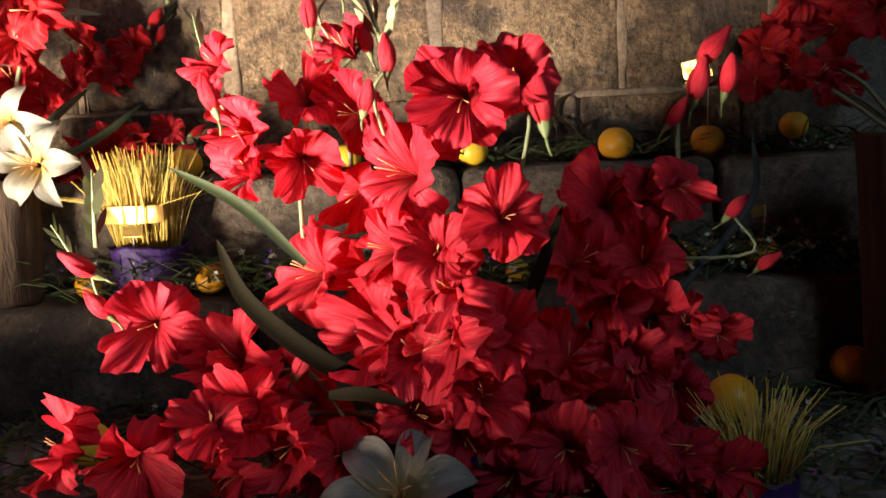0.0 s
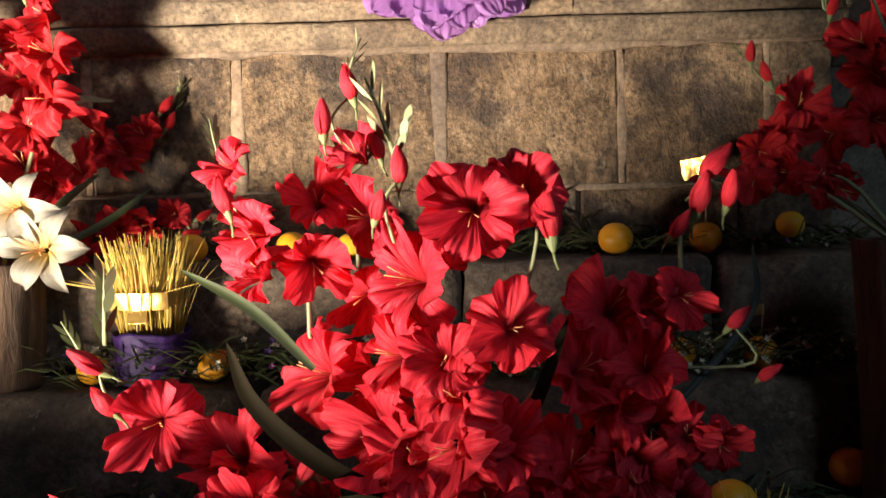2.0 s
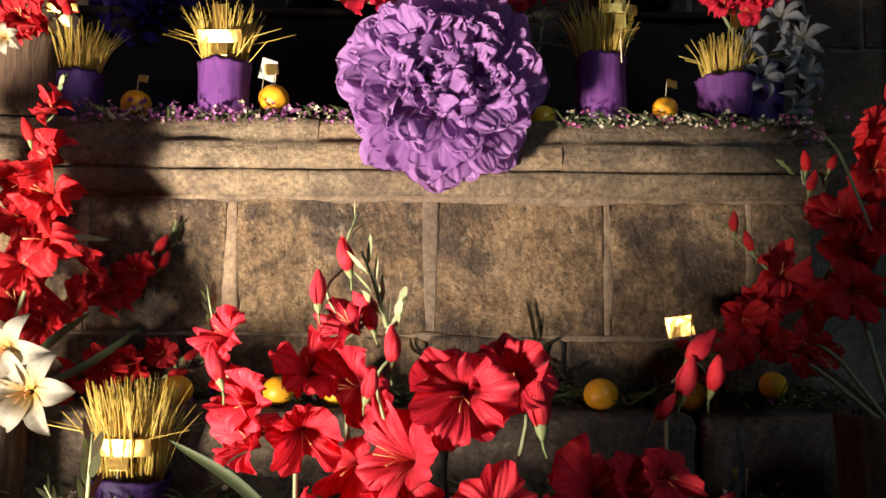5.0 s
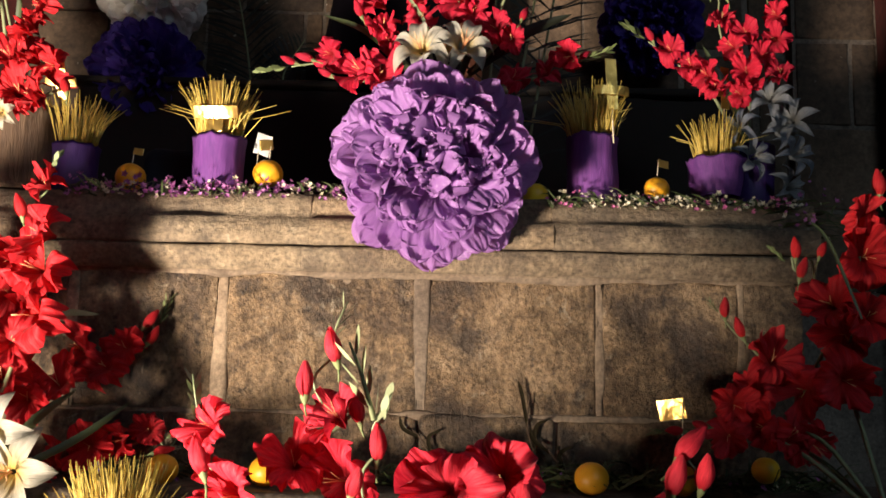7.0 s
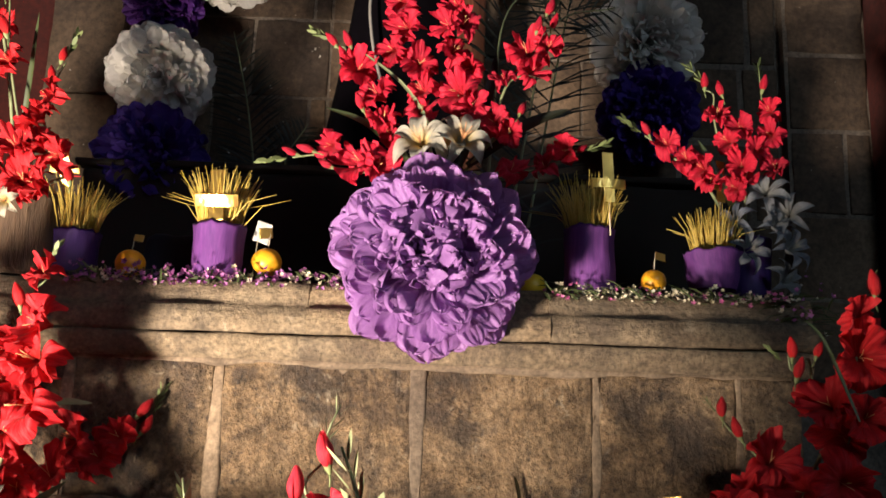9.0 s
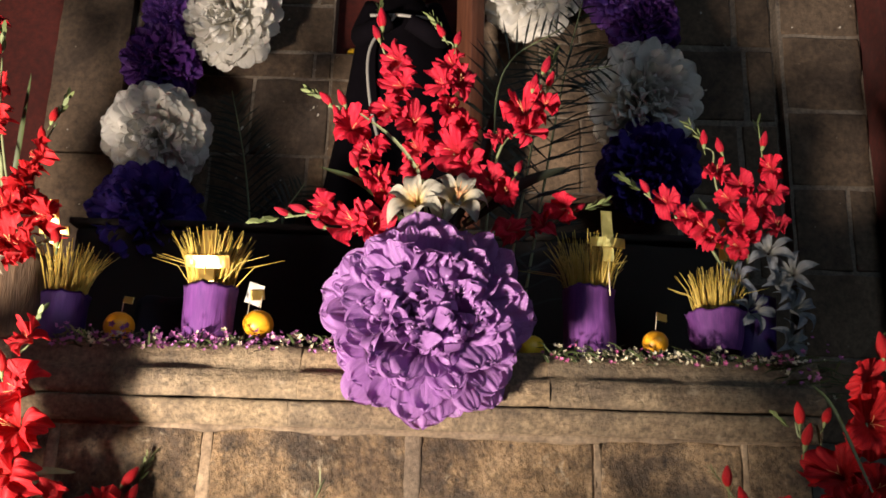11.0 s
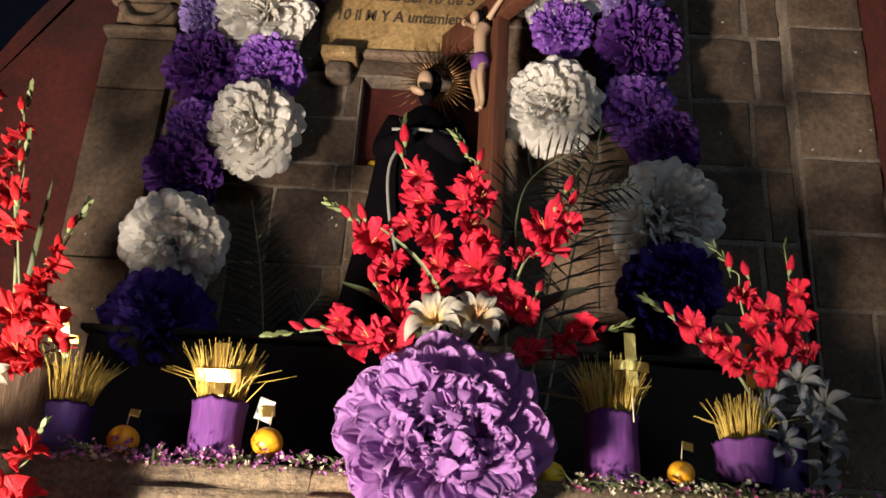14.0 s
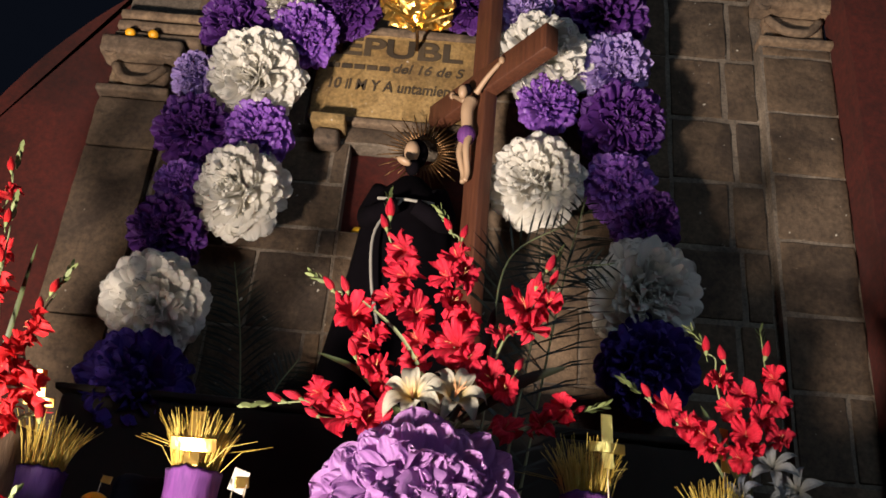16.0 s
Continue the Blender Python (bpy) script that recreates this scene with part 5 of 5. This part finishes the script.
# ---- strewn flowers and greenery ----
def strewn(name, label, x0, x1, y0, y1, zf, n, mats, size, seed, blades=0, blade=0.09, flat=0.5, heap=0.02):
    """Heads of small flowers with their leaves and blades, scattered over a stretch."""
    rg = random.Random(seed)
    bm = bmesh.new()
    for k in range(blades):
        px, py = rg.uniform(x0, x1), rg.uniform(y0, y1)
        a, ln = rg.uniform(0, 6.3), blade * rg.uniform(0.5, 1.2)
        e = Vector((math.cos(a), math.sin(a) * 0.7, rg.uniform(-0.1, flat))) * ln
        p = Vector((px, py, zf + rg.uniform(0.002, heap)))
        w = Vector((-math.sin(a), math.cos(a), 0.6)) * rg.uniform(0.0012, 0.0032)
        q = p + e * 0.55 + Vector((0, 0, ln * 0.12))
        vs = [bm.verts.new(v) for v in (p - w, p + w, q + w, q - w, p + e)]
        bm.faces.new(vs[:4])
        bm.faces.new((vs[3], vs[2], vs[4]))
    for k in range(n):
        px, py = rg.uniform(x0, x1), rg.uniform(y0, y1)
        z = zf + rg.uniform(0.0, heap) * (1.5 if rg.random() < 0.3 else 1)
        s = size * rg.uniform(0.6, 1.3)
        mi = 1 + min(len(mats) - 1, int(abs(noise.noise(Vector((px * 9, py * 9, seed)))) * 3.2 * len(mats) + rg.random() * 0.9))
        m = facing((px, py - 0.2 * s, z + s * 0.4), (rg.uniform(-1, 1), -1 + rg.uniform(-0.5, 0.8), rg.uniform(0, 1.2)), rg.uniform(0, 6), s)
        ctr = bm.verts.new(m @ Vector((0, 0, -0.25)))
        rim = [bm.verts.new(m @ Vector((0.5 * math.cos(t) * (1 if j % 2 else 0.55), 0.5 * math.sin(t) * (1 if j % 2 else 0.55), 0.12 * (j % 2)))) for j, t in enumerate(i * math.pi / 5 for i in range(10))]
        for a, b in zip(rim, rim[1:] + rim[:1]):
            bm.faces.new((ctr, a, b)).material_index = mi
    ob = part(name, bm, (GREEN, *mats), None, smooth=False)
    return tagged(ob, label, "flowers", kind="stuff")


strewn("strewn_flowers", "small mauve and cream blossoms with leaves on the altar edge", -0.88, -0.20, 1.852, 1.95, TOP_Z - 0.03, 420, (MAUVE, CREAM, MAUVE), 0.0155, 1, 260, 0.05, 0.6, 0.035)
strewn("strewn_flowers", "small cream and pink blossoms with leaves on the altar edge", 0.30, 0.92, 1.85, 1.95, TOP_Z - 0.035, 400, (CREAM, PINK, CREAM), 0.0145, 2, 300, 0.055, 0.5, 0.032)
strewn("strewn_flowers", "cream blossoms and stalks hanging at the altar end", 0.86, 1.0, 1.84, 1.93, TOP_Z - 0.1, 40, (CREAM, MAUVE), 0.015, 8, 90, 0.08, -0.5, 0.1)
strewn("strewn_grass", "green grass and leaves strewn on the stone ledge", 0.05, 0.95, 1.72, 1.88, LEDGE_Z, 30, (CREAM, MAUVE), 0.014, 3, 520, 0.10, 0.5, 0.03)
strewn("strewn_grass", "green leaves and dark pansies strewn on the stone ledge", -0.75, 0.05, 1.74, 1.87, LEDGE_Z, 40, (CREAM, MAUVE, CREPE_DARK), 0.016, 4, 320, 0.08, 0.4, 0.03)
strewn("strewn_grass", "green leaves with mauve and cream flowers on the step", -0.78, 0.1, 1.46, 1.64, STEP_Z, 90, (CREPE_DARK, MAUVE, CREAM), 0.018, 5, 480, 0.085, 0.6, 0.06)
strewn("strewn_grass", "white blossoms and dark leaves on the step", 0.1, 0.95, 1.46, 1.65, STEP_Z, 110, (CREAM, CREAM), 0.018, 6, 600, 0.1, 0.7, 0.07)
strewn("strewn_grass", "green leaves and loose petals strewn on the floor", -1.0, 1.1, 0.55, 1.46, FLOOR_Z, 150, (CREPE_DARK, CREAM, MAUVE), 0.016, 7, 3200, 0.12, 0.35, 0.03)


gradine = thing("gradine", (-0.1, 2.8, TOP_Z), "low dark brown shelf behind the altar", "shelf")
# dark brown body with a thin top board
block("shelf_body", gradine, (-1.20, 2.66, TOP_Z), (1.06, 2.955, 1.63), SHELF_BROWN, 0.006, 0.05, 0.02, "dark brown shelf body")
block("top", gradine, (-1.22, 2.64, 1.632), (1.08, 2.955, 1.655), SHELF_BROWN, 0.002, 0.08, 0.006)


# ---- robed statue, crucifix, foil ornament, palms ----
statue = bmesh.new()
sx, sy, zb, zs = -0.135, 2.76, 1.655, 2.56


def robe(u, v):
    a = 2 * math.pi * v
    z = zb + (zs + 0.05 - zb) * u
    wide = 0.27 - 0.13 * u if u < 0.85 else 0.16 - 0.12 * ((u - 0.85) / 0.15) ** 1.3
    fold = 1 + 0.05 * (1 - u) * math.sin(a * 9) + 0.03 * noise.noise(Vector((a, z * 3, 0)))
    return Vector((sx + wide * fold * math.cos(a), sy + 0.62 * wide * fold * math.sin(a), z))


grid(statue, robe, 40, 64, 0, False, True)
blob(statue, (sx - 0.008, sy - 0.045, 2.705), 0.030, 0.030, 0.044, (8, 0, 0), 1)
blob(statue, (sx + 0.005, sy + 0.01, 2.73), 0.05, 0.05, 0.062, (0, 0, 0), 0)
blob(statue, (sx + 0.0, sy - 0.03, 2.645), 0.028, 0.026, 0.035, (0, 0, 0), 0)
blob(statue, (sx - 0.03, sy - 0.11, 2.62), 0.03, 0.018, 0.014, (0, 25, 0), 1)
for side, w in ((-1, 0.15), (1, 0.15)):
    tube(statue, curve_pts([(sx + side * 0.10, sy, 2.54), (sx + side * 0.145, sy - 0.02, 2.42), (sx + side * 0.11, sy - 0.12, 2.38), (sx + side * 0.03, sy - 0.15, 2.41)], 5), 0.05, 0.03, 12)
tube(statue, [(sx - 0.11, sy - 0.105, 2.455), (sx, sy - 0.13, 2.445), (sx + 0.1, sy - 0.105, 2.45)], 0.006, 0.006, 8, 2)
tube(statue, curve_pts([(sx - 0.02, sy - 0.13, 2.44), (sx - 0.1, sy - 0.15, 2.3), (sx - 0.09, sy - 0.17, 2.1), (sx - 0.04, sy - 0.17, 1.9)], 6), 0.006, 0.006, 6, 2)
hc = Vector((sx + 0.03, sy + 0.06, 2.77))
for k in range(44):
    a = 2 * math.pi * k / 44
    r1 = 0.185 if k % 2 else 0.14
    d = Vector((math.cos(a), 0.0, math.sin(a)))
    tube(statue, [hc + d * 0.062, hc + d * r1], 0.005, 0.0015, 5, 3)
tube(statue, [hc + 0.066 * Vector((math.cos(a), 0, math.sin(a))) for a in (k * math.pi / 16 for k in range(33))], 0.006, 0.006, 6, 3)
DULL_GOLD = streaked("dull_gilt", (0.07, 0.035, 0.014), (0.2, 0.11, 0.045), 30, 30, 0.45, 0.2, 0.8)
st = part("statue", statue, (VELVET, SKIN, TWINE, DULL_GOLD), None)
tagged(st, "dark velvet-robed statue with a gilt ray halo and silver cord", "statue")

arm = Vector((0.574, -0.819, 0)).normalized()
nrm = Vector((-0.819, -0.574, 0))
cc = Vector((0.118, 2.70, 3.03))
turn = Matrix((arm.to_4d(), (-nrm).to_4d(), (0, 0, 1, 0), (0, 0, 0, 1))).transposed()
turn[3][0] = turn[3][1] = turn[3][2] = 0
crucifix = thing("crucifix", (cc.x, cc.y, 1.655), "tall dark wooden cross standing behind the altar", "crucifix")
for name, lo, hi in (("upright", (-0.048, -0.03, 1.655 - cc.z), (0.048, 0.03, 0.85)), ("crossbeam", (-0.40, -0.036, -0.058), (0.40, 0.026, 0.058))):
    bm = bmesh.new()
    rough_box(bm, lo, hi, 0.001, 0.08, 1, 0.004)
    bm.transform(Matrix.Translation(cc) @ turn)
    part(name, bm, WOOD, crucifix)
corpus = bmesh.new()


def cp(a, out, z):
    return cc + arm * a + nrm * (0.03 + out) + Vector((0, 0, z))


tube(corpus, curve_pts([cp(0.0, 0.03, -0.1), cp(0.0, 0.045, -0.15), cp(0.0, 0.04, -0.22), cp(0.005, 0.04, -0.27)], 5), 0.028, 0.021, 12)
for s in (-1, 1):
    tube(corpus, curve_pts([cp(0.035 * s, 0.035, -0.085), cp(0.09 * s, 0.03, -0.04), cp(0.15 * s, 0.015, 0.01)], 5), 0.012, 0.008, 9)
    blob(corpus, cp(0.158 * s, 0.015, 0.017), 0.012, 0.012, 0.017)
    tube(corpus, curve_pts([cp(0.016 * s, 0.035, -0.26), cp(0.02 * s, 0.05, -0.34), cp(0.012 * s, 0.03, -0.43), cp(0.008 * s, 0.035, -0.47)], 5), 0.016, 0.009, 9)
blob(corpus, cp(-0.02, 0.06, -0.06), 0.019, 0.021, 0.028, (20, 0, 0))
blob(corpus, cp(-0.015, 0.045, -0.045), 0.022, 0.022, 0.024, (0, 0, 0), 1)
blob(corpus, cp(0.0, 0.04, -0.265), 0.036, 0.036, 0.042, (0, 0, 0), 2)
cs = part("crucifix_statue", corpus, (SKIN, VELVET, CREPE), None)
tagged(cs, "small painted wooden statue with a purple cloth on the cross", "statue")

orn = thing("foil_ornament", (-0.185, 2.72, 3.27), "crumpled gold foil ornament on the plaque's top edge", "ornament")
bm = bmesh.new()


def crumpled(u, v):
    a = 2 * math.pi * v
    r = 0.02 + 0.145 * math.sin(u * 1.45)
    q = Vector((math.cos(a) * 2.2, math.sin(a) * 2.2, u * 4))
    k = 1 + 0.4 * noise.noise(q * 1.6)
    return Vector((-0.185 + r * k * math.cos(a), 2.74 + r * k * 0.7 * math.sin(a) - 0.02, 3.325 + 0.10 * u + 0.04 * noise.noise(q * 2)))


grid(bm, crumpled, 12, 26, 0, False, True)
part("foil", bm, GOLD, orn, smooth=False)
bm = bmesh.new()
for k in range(7):
    a = k * 0.9
    tube(bm, [(-0.185, 2.72, 3.33), (-0.185 + 0.15 * math.cos(a), 2.68 - 0.04 * k % 0.1, 3.37 + 0.07 * math.sin(a))], 0.012, 0.004, 5)
part("foil_ribbon", bm, GOLD, orn, smooth=False)
bm = bmesh.new()
tube(bm, [(-0.185, 2.76, 3.36), (-0.185, 2.96, 3.38)], 0.008, 0.008, 6)
part("hook", bm, DULL_GOLD, orn)


def palm(pts, leaflets, length, name="palm_frond", label="dark green palm frond leaning on the wall", drop=0.3):
    p = thing(name, pts[0], label, "palm frond", "palm fronds")
    line = curve_pts(pts, 8)
    bm = bmesh.new()
    tube(bm, line, 0.005, 0.002, 6)
    part("rib", bm, STEM, p)
    bm = bmesh.new()
    for k in range(leaflets):
        u = 0.15 + 0.85 * k / leaflets
        i = min(len(line) - 2, int(u * (len(line) - 1)))
        d = (line[i + 1] - line[i]).normalized()
        for s in (-1, 1):
            side = (d.cross(Vector((0, -1, 0))) * s + d * 0.9 + Vector((0, rnd.uniform(-0.25, 0.1), -drop * rnd.random()))).normalized()
            ln = length * math.sin(math.pi * (0.15 + 0.75 * u)) * rnd.uniform(0.85, 1.1)
            w = d * 0.0045
            a, b, c = line[i], line[i] + side * ln * 0.5, line[i] + side * ln + Vector((0, 0, -0.1 * ln))
            v = [bm.verts.new(q) for q in (a - w * 0.5, a + w * 0.5, b + w, b - w, c)]
            bm.faces.new(v[:4])
            bm.faces.new((v[3], v[2], v[4]))
    tagged(part("foliage", bm, PALM, p, smooth=False), kind="stuff")
    return p


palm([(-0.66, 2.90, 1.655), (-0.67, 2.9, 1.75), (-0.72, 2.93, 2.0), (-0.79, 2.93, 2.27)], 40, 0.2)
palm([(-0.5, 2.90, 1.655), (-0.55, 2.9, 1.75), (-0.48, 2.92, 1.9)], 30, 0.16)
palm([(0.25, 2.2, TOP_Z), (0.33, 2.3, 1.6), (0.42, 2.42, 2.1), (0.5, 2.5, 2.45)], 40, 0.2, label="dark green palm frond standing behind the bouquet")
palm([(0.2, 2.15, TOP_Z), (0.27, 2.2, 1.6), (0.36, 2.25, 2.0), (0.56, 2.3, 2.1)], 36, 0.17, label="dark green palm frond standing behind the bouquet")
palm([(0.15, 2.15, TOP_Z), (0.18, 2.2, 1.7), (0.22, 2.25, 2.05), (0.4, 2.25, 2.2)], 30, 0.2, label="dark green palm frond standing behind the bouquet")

for at, way in (((0.27, 1.865, LEDGE_Z), [(0.27, 1.88, 0.5), (0.255, 1.885, 0.56), (0.26, 1.888, 0.64)]), ((0.05, 1.85, LEDGE_Z), [(0.03, 1.875, 0.48), (0.0, 1.88, 0.53), (-0.02, 1.885, 0.55)]), ((0.36, 1.83, LEDGE_Z), [(0.34, 1.86, 0.46), (0.31, 1.87, 0.50), (0.29, 1.885, 0.53)])):
    twig = thing("dry_twig", at, "dry dark plant twig leaning on the stone", "twig", "dry twigs")
    bm = bmesh.new()
    tube(bm, curve_pts([at, *way], 5), 0.004, 0.0012, 5)
    part("stalk", bm, BARK, twig)
    leaf(twig, [way[0], Vector(way[1]) + Vector((0.02, -0.005, 0.0)), Vector(way[1]) + Vector((0.05, -0.01, 0.02))], 0.005, OLD_LEAF)
    leaf(twig, [way[1], Vector(way[2]) + Vector((-0.02, -0.005, 0.0)), Vector(way[2]) + Vector((-0.03, -0.01, 0.03))], 0.005, OLD_LEAF)
